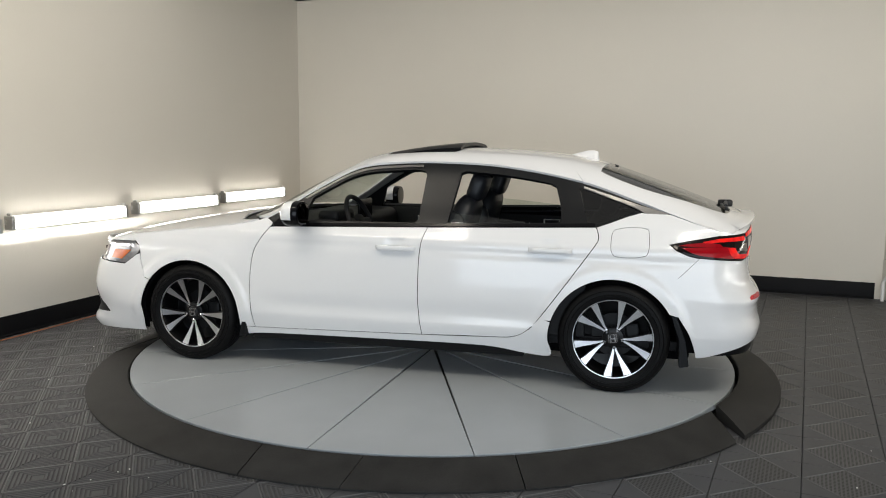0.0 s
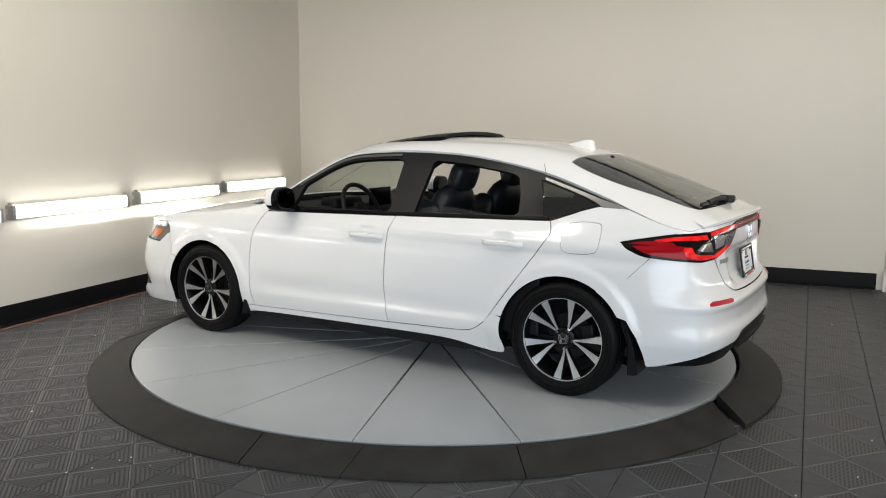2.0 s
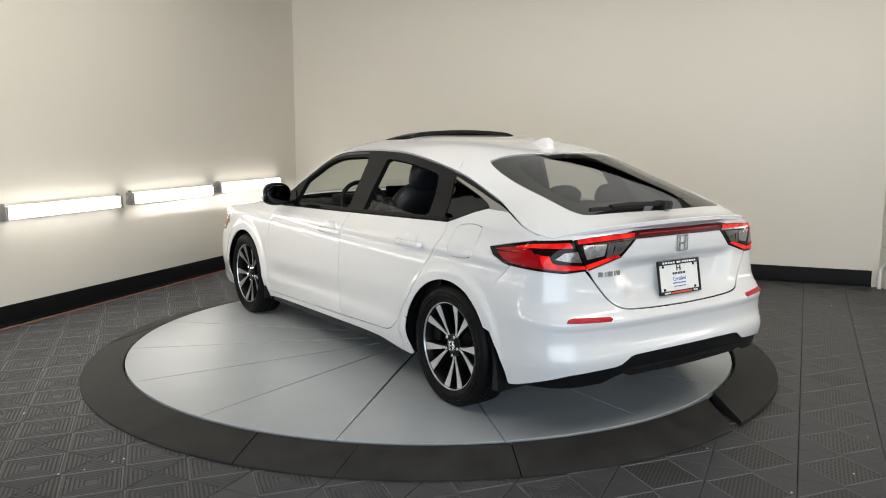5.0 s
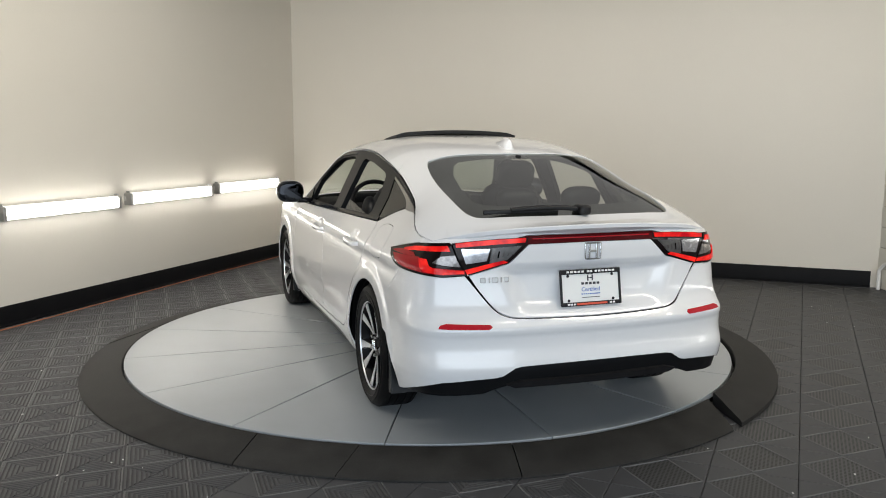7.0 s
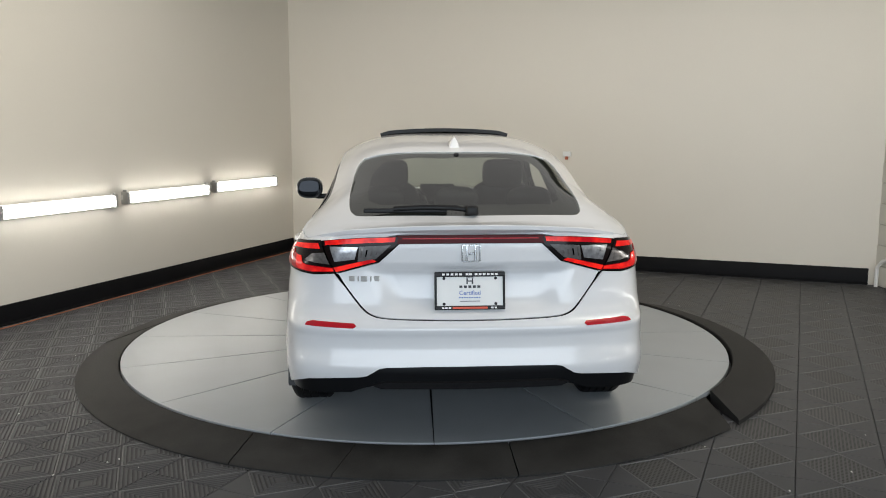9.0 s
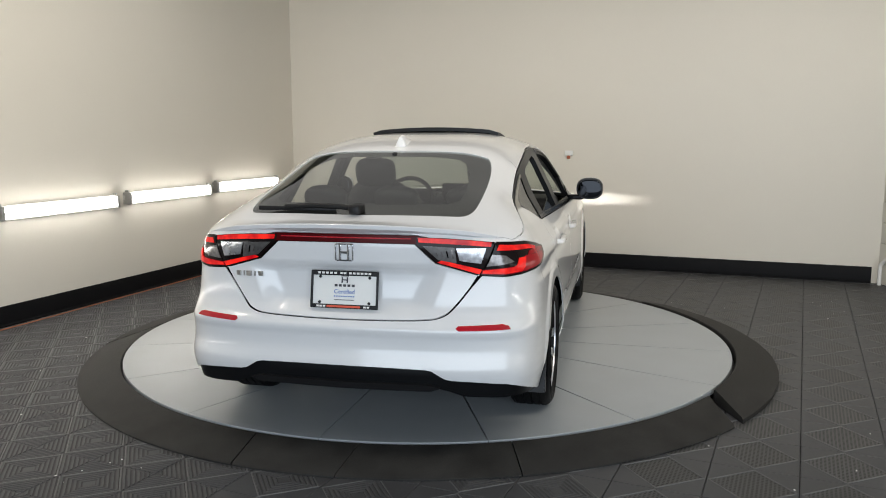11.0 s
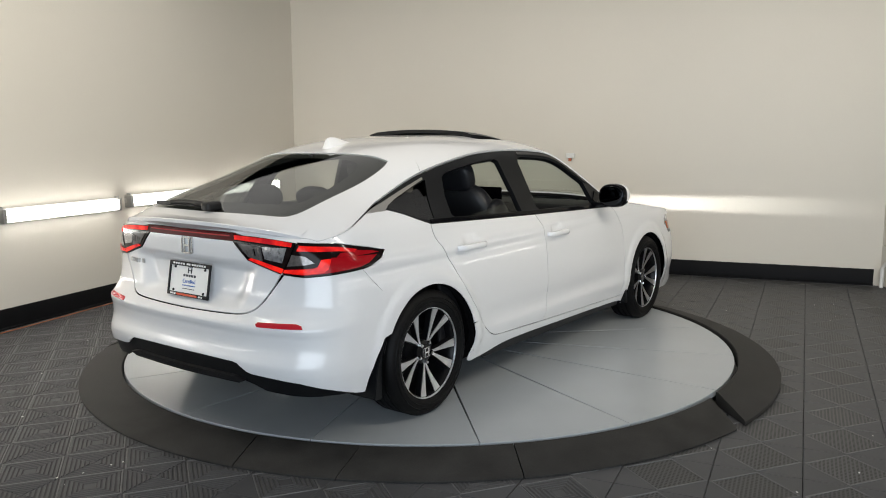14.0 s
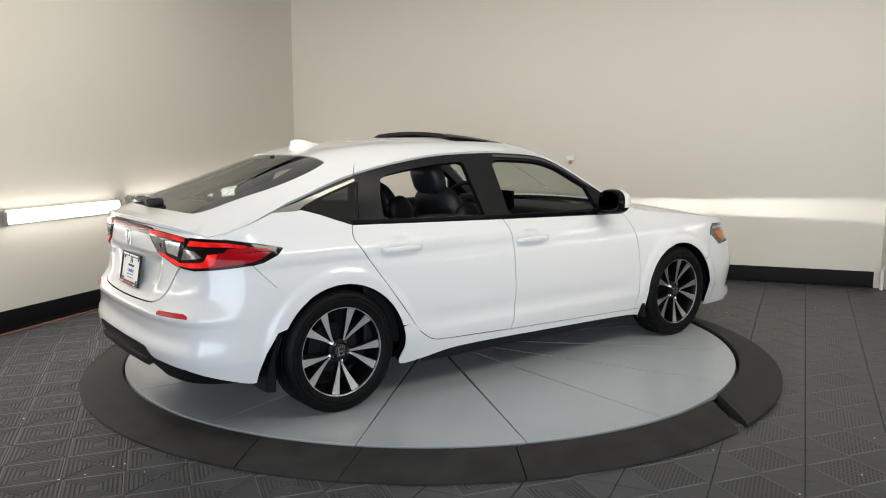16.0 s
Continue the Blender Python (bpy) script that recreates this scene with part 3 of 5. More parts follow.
# front wing: between bumper, lamp, bonnet, door and wheel arch
cx, cz = AXLES["front"]
wing = [(0.985, 0.2)] + arc_pts(cx, cz, ARCH, 187, 38, 24) + [(1.70, 0.54), (1.735, 0.655), (1.745, 0.745)] + [(x, EDGE_Z(x) - 0.004) for x in np.linspace(1.80, 0.84, 22)] + [(0.79, 0.93)] + FRONT_CUT[::-1] + [(0.96, 0.246)]
sheet("front_wing", mapx(wing), side, M_PAINT, car, gap=GAP, label="white front wing", grid=0.022)

# quarter panel with the filler flap let in
cx, cz = AXLES["rear"]
FLAP = smooth_line([(-1.36, 0.95), (-1.34, 0.92), (-1.338, 0.84), (-1.36, 0.80), (-1.42, 0.792), (-1.5, 0.797), (-1.548, 0.825), (-1.55, 0.93), (-1.53, 0.958), (-1.44, 0.963), (-1.36, 0.95)], 5)[:-1]
TIP = (-1.665, 0.874)
hatch_line = [(x, EDGE_Z(x) - 0.002) for x in np.linspace(-1.975, -1.665, 8)]
quarter = REAR_CUT + [(-1.33, 0.985), (-1.42, 1.02), (-1.5, 1.043), (-1.62, 1.042), (-1.665, 1.036)] + hatch_line[::-1][1:] + [(-1.96, 0.932), (-1.85, 0.912), (-1.75, 0.893), TIP, (-1.70, 0.845), (-1.77, 0.815), (-1.83, 0.803), (-1.72, 0.69), (-1.62, 0.605)] + arc_pts(cx, cz, ARCH, 122, 17, 20) + [(-0.94, 0.41)]
quarter = [q for i, q in enumerate(quarter) if not (i < 17 and q[1] < 0.41)]
quarters = sheet("quarter_panel", mapx(quarter), side, M_PAINT, car, holes=[mapx(FLAP)], gap=GAP, label="white rear quarter panel", grid=0.02)
bpy.data.objects.remove(quarters[1])
plain = sheet("quarter_panel", mapx(quarter), side, M_PAINT, car, gap=GAP, label="white rear quarter panel", grid=0.02)
bpy.data.objects.remove(plain[0])
sheet("filler_flap", mapx(FLAP), side, M_PAINT, car, gap=0.003, both=False)
# rear corner below the arch, and bumper round the tail
arch_r = arc_pts(cx, cz, ARCH, 150, 122, 12)
DIFF_TOP = [(0.0, 0.394), (0.2, 0.394), (0.375, 0.391), (0.405, 0.386), (0.46, 0.352), (0.49, 0.345), (0.6, 0.338), (0.72, 0.326), (0.765, 0.31)]
GATE = [(0.668, 0.94), (0.64, 0.88), (0.60, 0.80), (0.56, 0.735), (0.49, 0.647), (0.44, 0.612), (0.36, 0.598), (0.18, 0.592), (0.0, 0.590)]
CUT = smooth_line(GATE[3:], 5)
bump = mapx([(-1.83, 0.235), (-1.815, 0.30), (-1.785, 0.38), (-1.727, 0.47)] + arch_r + [(-1.72, 0.69), (-1.83, 0.803)]) + [sy(y, z) for y, z in [(0.77, 0.79), (0.70, 0.783), (0.605, 0.79)]] + [sy(y, z) for y, z in CUT]
low = [sy(y, z) for y, z in DIFF_TOP] + mapx([(-1.89, 0.243), (-1.845, 0.234)])


def tail(s, z, lift=0.0):
    """The tail, pressed in round the number plate."""
    q = side(s, z)
    if q.x < -1.8:
        q.x += 0.034 * step(0.43, 0.30, q.y - 0.45 * (z - 0.7)) * step(0.60, 0.68, z) * step(0.84, 0.79, z)
        q.x -= 0.012 * math.exp(-((z - 0.575) / 0.03) ** 2) * step(0.3, 0.55, q.y + 0.001)
    return q


# both halves of the bumper and tailgate meet in the middle; their normals agree there
bumpers = sheet("rear_bumper", bump + low, side, M_PAINT, car, gap=0.0, label="white rear bumper skin", grid=0.022)
gate = [sy(max(0, y - 0.006 * (y > 0)), z + 0.006) for y, z in GATE[2:3] + CUT] + [sy(y, z) for y, z in [(0.0, 0.928), (0.315, 0.926), (0.405, 0.843), (0.592, 0.79)]]
sheet("tailgate", gate, tail, M_PAINT, car, gap=0.0, label="white tailgate skin with pressed plate recess", depth=0.01, grid=0.02)
sheet("diffuser", [sy(y, z - 0.003) for y, z in DIFF_TOP] + mapx([(-1.88, 0.24)]) + [sy(y, z) for y, z in [(0.80, 0.25), (0.66, 0.255), (0.54, 0.262), (0.48, 0.285), (0.42, 0.30), (0.0, 0.298)]], side, M_TRIM, car, lift=-0.012, depth=0.03, label="satin black lower bumper moulding")
sheet("diffuser_fin", [sy(y, z) for y, z in [(0.0, 0.318), (0.38, 0.322), (0.44, 0.308), (0.40, 0.292), (0.0, 0.288)]], side, M_BLACK, car, lift=0.006, depth=0.03)

# nose: bumper, grille, headlamps
nose = mapx([(1.742, 0.70), (1.735, 0.655), (1.70, 0.54)] + arc_pts(*AXLES["front"], ARCH, 38, 8, 8) + [(1.73, 0.25), (1.74, 0.165)]) + [sn(y, z) for y, z in [(0.7, 0.15), (0.4, 0.145), (0.0, 0.145), (0.0, 0.215), (0.5, 0.22), (0.64, 0.235), (0.70, 0.36), (0.62, 0.50), (0.3, 0.52), (0.0, 0.52), (0.0, 0.66), (0.45, 0.655), (0.68, 0.635)]] + mapx([(1.87, 0.622), (1.77, 0.69)])
sheet("front_bumper", nose, side, M_PAINT, car, gap=GAP, label="white front bumper skin")
sheet("lower_grille", [sn(y, z) for y, z in [(0.0, 0.215), (0.5, 0.22), (0.64, 0.235), (0.70, 0.36), (0.62, 0.50), (0.3, 0.52), (0.0, 0.52)]], side, M_BLACK, car, lift=-0.03, depth=0, label="black lower grille")
sheet("side_intake", [sn(y, z) for y, z in [(0.67, 0.45), (0.76, 0.38), (0.835, 0.275), (0.72, 0.262), (0.65, 0.30)]], side, M_BLACK, car, lift=0.002, depth=0.01, grid=0.03, label="black side intake")
HL = mapx([(1.748, 0.738), (1.765, 0.70), (1.87, 0.626)]) + [sn(y, z) for y, z in [(0.68, 0.638), (0.45, 0.66), (0.36, 0.70), (0.4, 0.738), (0.6, 0.755)]] + mapx([(1.95, 0.772), (1.80, 0.775)])
brow = mapx([(1.742, 0.80), (1.80, 0.778), (1.95, 0.775)]) + [sn(y, z) for y, z in [(0.6, 0.758), (0.4, 0.741), (0.0, 0.748), (0.0, 0.758), (0.4, 0.768), (0.6, 0.79)]] + mapx([(float(x), EDGE_Z(float(x)) - 0.004) for x in (2.0, 1.92, 1.84, 1.76)])
sheet("lamp_brow", brow, side, M_PAINT, car, lift=-0.001, depth=0.01, grid=0.025, fine=0.012, label="white strip between bonnet and headlamp")
SLOT = [sn(y, z) for y, z in [(0.49, 0.688), (0.49, 0.709), (0.63, 0.709), (0.63, 0.688)]]
heads = sheet("headlamp", HL, side, M_LAMPGREY, car, holes=[SLOT], lift=-0.012, depth=0.02, label="headlamp with amber side marker, lit")
sheet("upper_grille", [sn(y, z) for y, z in [(0.0, 0.665), (0.36, 0.70), (0.4, 0.738), (0.0, 0.745)]], side, M_BLACK, car, lift=-0.015, depth=0.02)
amber = sheet("marker", mapx([(1.83, 0.715), (1.91, 0.65), (2.01, 0.655), (1.98, 0.712)]), side, M_AMBER, heads[0], lift=-0.008, depth=0.006, grid=0.02, label="amber side marker")
amber[1].parent = heads[1]
drl = sheet("running_light", mapx([(1.80, 0.757), (1.80, 0.737), (1.97, 0.738)]) + [sn(0.6, 0.73), sn(0.44, 0.72), sn(0.42, 0.735), sn(0.6, 0.748)], side, M_CLEAR, heads[0], lift=-0.008, depth=0.006, grid=0.02, fine=0.01, label="clear light guide")
drl[1].parent = heads[1]

# ---- upper body ----
def yedge(x, k=1.0):
    return (x, edge_y(x) * k)


SEAM = [(-1.15, 1.0), (-1.10, 0.88), (-1.09, 0.80), (-1.10, 0.6), (-1.115, 0.0)]
xs_ = [float(x) for x in np.linspace(0.86, -1.15, 44)]
left_edge = [yedge(x, 0.997) for x in xs_]
seam_l = [(x, edge_y(x) * k) for x, k in SEAM]
WS_TOP = smooth_line([(0.33, 0.86), (0.30, 0.8), (0.24, 0.5), (0.215, 0.0)], 6)
ws_top_l = [(x, edge_y(x) * k) for x, k in WS_TOP]
leg_in = [(float(x), edge_y(float(x)) * (0.915 - 0.05 * step(0.7, 0.35, float(x)))) for x in np.linspace(0.93, 0.36, 12)]
# left half from the edge to the middle; the mirrored half joins it
roof_half = left_edge + seam_l[1:] + [(-0.345, 0.0), (-0.345, 0.43), (-0.32, 0.46), (0.12, 0.465), (0.145, 0.43), (0.165, 0.0)] + ws_top_l[::-1] + leg_in[::-1]
sheet("roof", roof_half, top, M_PAINT, car, depth=0.014, grid=0.04, label="white roof and windscreen pillars")
# windscreen
ws = [(x, y) for x, y in ws_top_l[::-1]] + leg_in[::-1] + [(1.0, edge_y(1.0) * 0.8), (1.05, edge_y(1.05) * 0.5), (1.07, 0.0)]
sheet("windscreen", ws, top, M_GLASS, car, lift=-0.006, depth=0.004, grid=0.06, label="green-tinted windscreen")
# cowl and bonnet
cowl = [(0.925, edge_y(0.925) * 0.93), (1.0, edge_y(1.0) * 0.80), (1.05, edge_y(1.05) * 0.5), (1.07, 0.0), (1.15, 0.0), (1.13, edge_y(1.13) * 0.6), (1.06, edge_y(1.06) * 0.86), (0.97, edge_y(0.97) * 0.95)]
sheet("cowl", cowl, top, M_TRIM, car, lift=-0.02, depth=0.02)
hood = [(0.9, edge_y(0.9) * 0.985), (0.97, edge_y(0.97) * 0.95), (1.06, edge_y(1.06) * 0.86), (1.13, edge_y(1.13) * 0.6), (1.15, 0.0), (2.255, 0.0), (2.235, 0.3), (2.18, 0.5), (2.09, 0.66)] + [yedge(float(x), 0.995) for x in np.linspace(2.0, 0.9, 24)]
sheet("bonnet", hood, top, M_PAINT, car, gap=GAP, depth=0.012, grid=0.04, label="white bonnet")

# hatch: frame round the rear window, with the lip spoiler
hedge = [yedge(float(x), 0.997) for x in np.linspace(-1.155, -2.005, 22)]
lip = [(-2.02, 0.695)] + [(-2.16 + 0.27 * float(y) ** 2, float(y)) for y in np.linspace(0.66, 0.0, 36)]
gw = smooth_line([(-1.275, 0.0), (-1.27, 0.25), (-1.25, 0.46), (-1.265, 0.505), (-1.4, 0.535), (-1.65, 0.548), (-1.85, 0.545), (-1.95, 0.525), (-1.995, 0.47), (-2.02, 0.3), (-2.03, 0.0)], 6)
hatch_half = hedge + lip + gw[::-1] + seam_l[::-1][:-1]
sheet("hatch", hatch_half, top, M_PAINT, car, gap=0.0, depth=0.018, grid=0.026, label="white hatch frame with lip spoiler")
sheet("rear_window", gw, top, M_REARGLASS, car, lift=-0.004, depth=0.004, grid=0.06, label="grey-tinted rear window")
gin = [(-1.335, 0.0), (-1.335, 0.2), (-1.345, 0.36), (-1.38, 0.40), (-1.5, 0.445), (-1.7, 0.465), (-1.82, 0.455), (-1.88, 0.40), (-1.9, 0.2), (-1.905, 0.0)]
sheet("window_band", gw + gin[::-1], top, M_BAND, car, lift=-0.012, depth=0, grid=0.05, label="black printed border of the rear window, paled for glass sheen")

# spoiler underside and tail face above the lamps
spo = [sy(y, z) for y, z in [(0.0, 0.925), (0.56, 0.925), (0.56, 0.936), (0.45, 0.948), (0.25, 0.966), (0.0, 0.978)]]
sheet("spoiler_back", spo, side, M_GLOSS, car, lift=-0.012, depth=0)

# corners of the spoiler, down to the lamps
for sgn in (1, -1):
    rim = [yedge(-1.94, 0.997), yedge(-1.975, 0.997), yedge(-2.005, 0.997)] + [q for q in lip]
    low_rim = []
    for x, y in rim:
        z = 0.957 + (0.934 - 0.957) * step(0.32, 0.68, y) + 0.012 * step(0.40, 0.30, y)
        low_rim.append(side(*sx(x, z - 0.006)) if y > 0.672 else side(*sy(y, z)))
    bm = bmesh.new()
    rows_ = []
    for (x, y), q in zip(rim, low_rim):
        a = top(x, y) - Vector((0, 0, 0.002))
        b = q.copy() if q.z < a.z else a - Vector((0, 0, 0.004))
        rows_.append([bm.verts.new((p_.x, sgn * p_.y, p_.z)) for p_ in (a, a.lerp(b, 0.5), b)])
    for r0, r1 in zip(rows_, rows_[1:]):
        for k in range(2):
            f_ = [r0[k], r1[k], r1[k + 1], r0[k + 1]]
            bm.faces.new(f_ if sgn < 0 else f_[::-1])
    bmesh.ops.recalc_face_normals(bm, faces=bm.faces[:])
    part("spoiler_corner", bm, M_PAINT, car, smooth=60)

# raised lip along the hatch's rear edge
bm = bmesh.new()
rows_ = []
lip_line = [(x, -y) for x, y in lip[1:]] + [(x, y) for x, y in lip[1:-1][::-1]]
lip_mid, lip_end = top(-2.16, 0.0).z, top(lip[4][0], lip[4][1]).z
for x, y in lip_line:
    fade = step(0.665, 0.52, abs(y))
    out_ = Vector((-1.0, 0.9 * y, 0)).normalized()
    p_ = top(x, y)
    p_.z = max(p_.z - 0.004, lip_mid + (lip_end - lip_mid) * (abs(y) / lip[4][1]) ** 2.2)
    q_ = top(x + 0.055, y * 0.99) + Vector((0, 0, 0.0015))
    tip_ = Vector((p_.x, p_.y, 0)) + out_ * (0.006 + 0.020 * fade)
    z_ = p_.z + 0.002 + 0.008 * fade
    rows_.append([bm.verts.new(v) for v in (q_, p_.lerp(q_, 0.4) + Vector((0, 0, 0.003 + 0.002 * fade)), (tip_.x + 0.004, tip_.y, z_ + 0.001), (tip_.x, tip_.y, z_ - 0.003), (tip_.x + 0.002, tip_.y, z_ - 0.014 - 0.004 * fade), (p_.x + 0.03, p_.y * 0.98, p_.z - 0.04))])
for r0, r1 in zip(rows_, rows_[1:]):
    for k in range(5):
        bm.faces.new((r0[k], r1[k], r1[k + 1], r0[k + 1]))
bmesh.ops.recalc_face_normals(bm, faces=bm.faces[:])
part("lip_spoiler", bm, M_PAINT, car, "white lip spoiler over the light bar", smooth=35)

# ---- side glass, frames and brightwork ----
RAIL = 0.010
frame_top = [(float(x), EDGE_Z(float(x)) - RAIL) for x in np.linspace(0.84, -1.655, 54)]
frame_low = [(-1.655, 1.031), (-1.62, 1.036), (-1.5, 1.038), (-1.42, 1.016), (-1.33, 0.982), (-1.25, 0.96)] + [(float(x), BELT(float(x)) + 0.003) for x in np.linspace(-1.2, 0.76, 30)] + [(0.80, 0.92)]


def under(x, d):
    return EDGE_Z(x) - RAIL - d


WIN_F = [(0.60, 0.948)] + [(float(x), under(float(x), 0.040)) for x in np.linspace(0.545, -0.14, 20)] + [(-0.175, 1.266), (-0.19, 1.24), (-0.172, 0.972), (-0.15, 0.953)]
WIN_R = [(-0.355, 0.957), (-0.40, 1.20), (-0.408, 1.255), (-0.44, 1.268)] + [(float(x), under(float(x), 0.042)) for x in np.linspace(-0.5, -0.96, 12)] + [(-1.0, 1.185), (-1.03, 1.09), (-1.045, 0.99), (-1.02, 0.975)]
WIN_Q = [(-1.135, 1.175), (-1.25, 1.14), (-1.40, 1.09), (-1.475, 1.062), (-1.465, 1.048), (-1.40, 1.025), (-1.3, 0.988), (-1.225, 0.973), (-1.195, 0.985)]
frames = sheet("window_surround", mapx(frame_top + frame_low), side, M_TRIM, car, holes=[mapx(WIN_F), mapx(WIN_R), mapx(WIN_Q)], lift=-0.004, depth=0.03, grid=0.045, label="satin black window frames and pillars")
sheet("quarter_glass", mapx(WIN_Q), side, M_PRIVACY, car, lift=-0.008, depth=0.003, grid=0.05, label="dark tinted quarter glass")
sheet("quarter_trim", mapx([(-1.475, 1.062), (-1.40, 1.092), (-1.30, 1.127), (-1.16, 1.175), (-1.16, 1.187), (-1.32, 1.137), (-1.5, 1.079), (-1.66, 1.036), (-1.62, 1.036), (-1.52, 1.038)]), side, M_SATIN, car, lift=0.003, depth=0.006, grid=0.02, fine=0.01, label="satin metal window corner trim")
sheet("rear_door_glass", mapx([(-0.36, 0.955), (-0.40, 1.02), (-0.55, 1.01), (-0.8, 0.985), (-1.0, 0.962)]), side, M_GLASS, car, lift=-0.02, depth=0.003, grid=0.06, label="lowered rear door glass")
# brightwork line and roof-edge gutter
sheet("belt_strip", mapx([(float(x), BELT(float(x)) + 0.004) for x in np.linspace(0.78, -1.24, 30)] + [(float(x), BELT(float(x)) + 0.020) for x in np.linspace(-1.24, 0.78, 30)]), side, M_GLOSS, car, lift=0.003, depth=0.008, fine=0.03)
sheet("deflector", mapx([(float(x), under(float(x), 0.012)) for x in np.linspace(0.60, -0.16, 20)] + [(float(x), under(float(x), 0.026)) for x in np.linspace(-0.16, 0.58, 20)]), side, M_CHANNEL, car, lift=0.002, depth=0.006, grid=0.03, label="dull metal edge of the window channel")

# ---- tail lamps ----
OUT = mapx([TIP, (-1.75, 0.890), (-1.85, 0.909), (-1.96, 0.929)]) + [sy(y, z) for y, z in [(0.662, 0.938), (0.598, 0.795), (0.70, 0.787), (0.77, 0.794)]] + mapx([(-1.83, 0.807), (-1.77, 0.819), (-1.70, 0.849)])
lamps_out = sheet("tail_lamp", OUT, side, M_SMOKE, car, lift=0.004, depth=0.015, grid=0.025, fine=0.012, label="dark-lensed tail lamp, lit red")
INN = [sy(y, z) for y, z in [(0.655, 0.936), (0.588, 0.794), (0.41, 0.846), (0.325, 0.924), (0.32, 0.958), (0.45, 0.955), (0.56, 0.947), (0.62, 0.94)]]
lamps_in = sheet("tailgate_lamp", INN, side, M_SMOKE, car, lift=0.004, depth=0.012, grid=0.025, fine=0.012, label="dark-lensed tailgate lamp, lit red")
bar = sheet("light_bar", [sy(y, z) for y, z in [(0.0, 0.930), (0.33, 0.929), (0.33, 0.964), (0.0, 0.966)]], side, M_REDDIM, car, lift=0.004, depth=0.012, grid=0.03, label="dark red light bar across the tailgate")


def cell(name, pts, m, parents, up=0.007, label=""):
    obs = sheet(name, pts, side, m, parents[0], lift=up, depth=0.004, grid=0.015, fine=0.008, label=label)
    obs[1].parent = parents[1]


# outer lamp: a red hook of light round a grey cell
cell("red_lens", mapx([(-1.73, 0.858), (-1.79, 0.862)]) + [sy(0.775, 0.868), sy(0.765, 0.83), sy(0.605, 0.817), sy(0.602, 0.80), sy(0.70, 0.795), sy(0.775, 0.803)] + mapx([(-1.84, 0.818), (-1.79, 0.83)]), M_REDLENS, lamps_out, 0.006, "deep red lens")
cell("light_guide", [sy(0.775, 0.864), sy(0.752, 0.862), sy(0.745, 0.832), sy(0.73, 0.825), sy(0.61, 0.815), sy(0.606, 0.803), sy(0.70, 0.798), sy(0.765, 0.806), sy(0.775, 0.82)], M_RED, lamps_out, 0.009, "glowing red hook of light")
cell("upper_light", mapx([(-1.84, 0.893), (-1.93, 0.911)]) + [sy(0.672, 0.924), sy(0.664, 0.90)] + mapx([(-1.93, 0.893), (-1.86, 0.882)]), M_RED, lamps_out, 0.007, "glowing red light guide")
cell("turn_cell", [sy(0.70, 0.877), sy(0.645, 0.884), sy(0.622, 0.832), sy(0.69, 0.838), sy(0.735, 0.848)], M_GREY_LENS, lamps_out, 0.007, "clear grey lamp cell")
cell("side_lens", mapx([(-1.71, 0.868), (-1.76, 0.880), (-1.84, 0.888), (-1.93, 0.884), (-1.95, 0.868), (-1.86, 0.865)]), M_REDLENS, lamps_out, 0.007, "red side lens")
# inner lamp: bars above and below a clear cell
cell("upper_light", [sy(y, z) for y, z in [(0.64, 0.917), (0.642, 0.935), (0.56, 0.945), (0.45, 0.952), (0.33, 0.956), (0.335, 0.936), (0.45, 0.931), (0.56, 0.924)]], M_RED, lamps_in, 0.007, "glowing red light guide")
cell("lower_light", [sy(y, z) for y, z in [(0.594, 0.799), (0.604, 0.819), (0.435, 0.860), (0.415, 0.850)]], M_RED, lamps_in, 0.007, "glowing red light guide")
cell("reversing_cell", [sy(y, z) for y, z in [(0.62, 0.912), (0.60, 0.845), (0.51, 0.858), (0.495, 0.912)]], M_CLEAR, lamps_in, 0.007, "clear reversing lamp cell")
cell("louvre_panel", [sy(y, z) for y, z in [(0.488, 0.914), (0.352, 0.922), (0.418, 0.862), (0.497, 0.848)]], M_LOUVRE, lamps_in, 0.0075, "smoky grey louvred cell")
for k in range(5):
    y0 = 0.48 - 0.022 * k
    cell("louvre", [sy(y, z) for y, z in [(y0, 0.905 - 0.004 * k), (y0 - 0.006, 0.905 - 0.004 * k), (y0 + 0.0, 0.868 + 0.004 * k), (y0 + 0.006, 0.868 + 0.004 * k)]], M_GREY_LENS, lamps_in, 0.0095)
cell("reflector_line", [sy(y, z) for y, z in [(0.0, 0.948), (0.30, 0.948), (0.30, 0.953), (0.0, 0.953)]], M_REFL, bar, 0.006)
# reflectors in the bumper
refl = [sy(y, z) for y, z in [(0.52, 0.562), (0.505, 0.572), (0.515, 0.581), (0.70, 0.587), (0.725, 0.580), (0.735, 0.567)]]
sheet("bumper_reflector", refl, side, M_REFL, car, lift=0.003, depth=0.008, grid=0.02, fine=0.01, label="red bumper reflector")

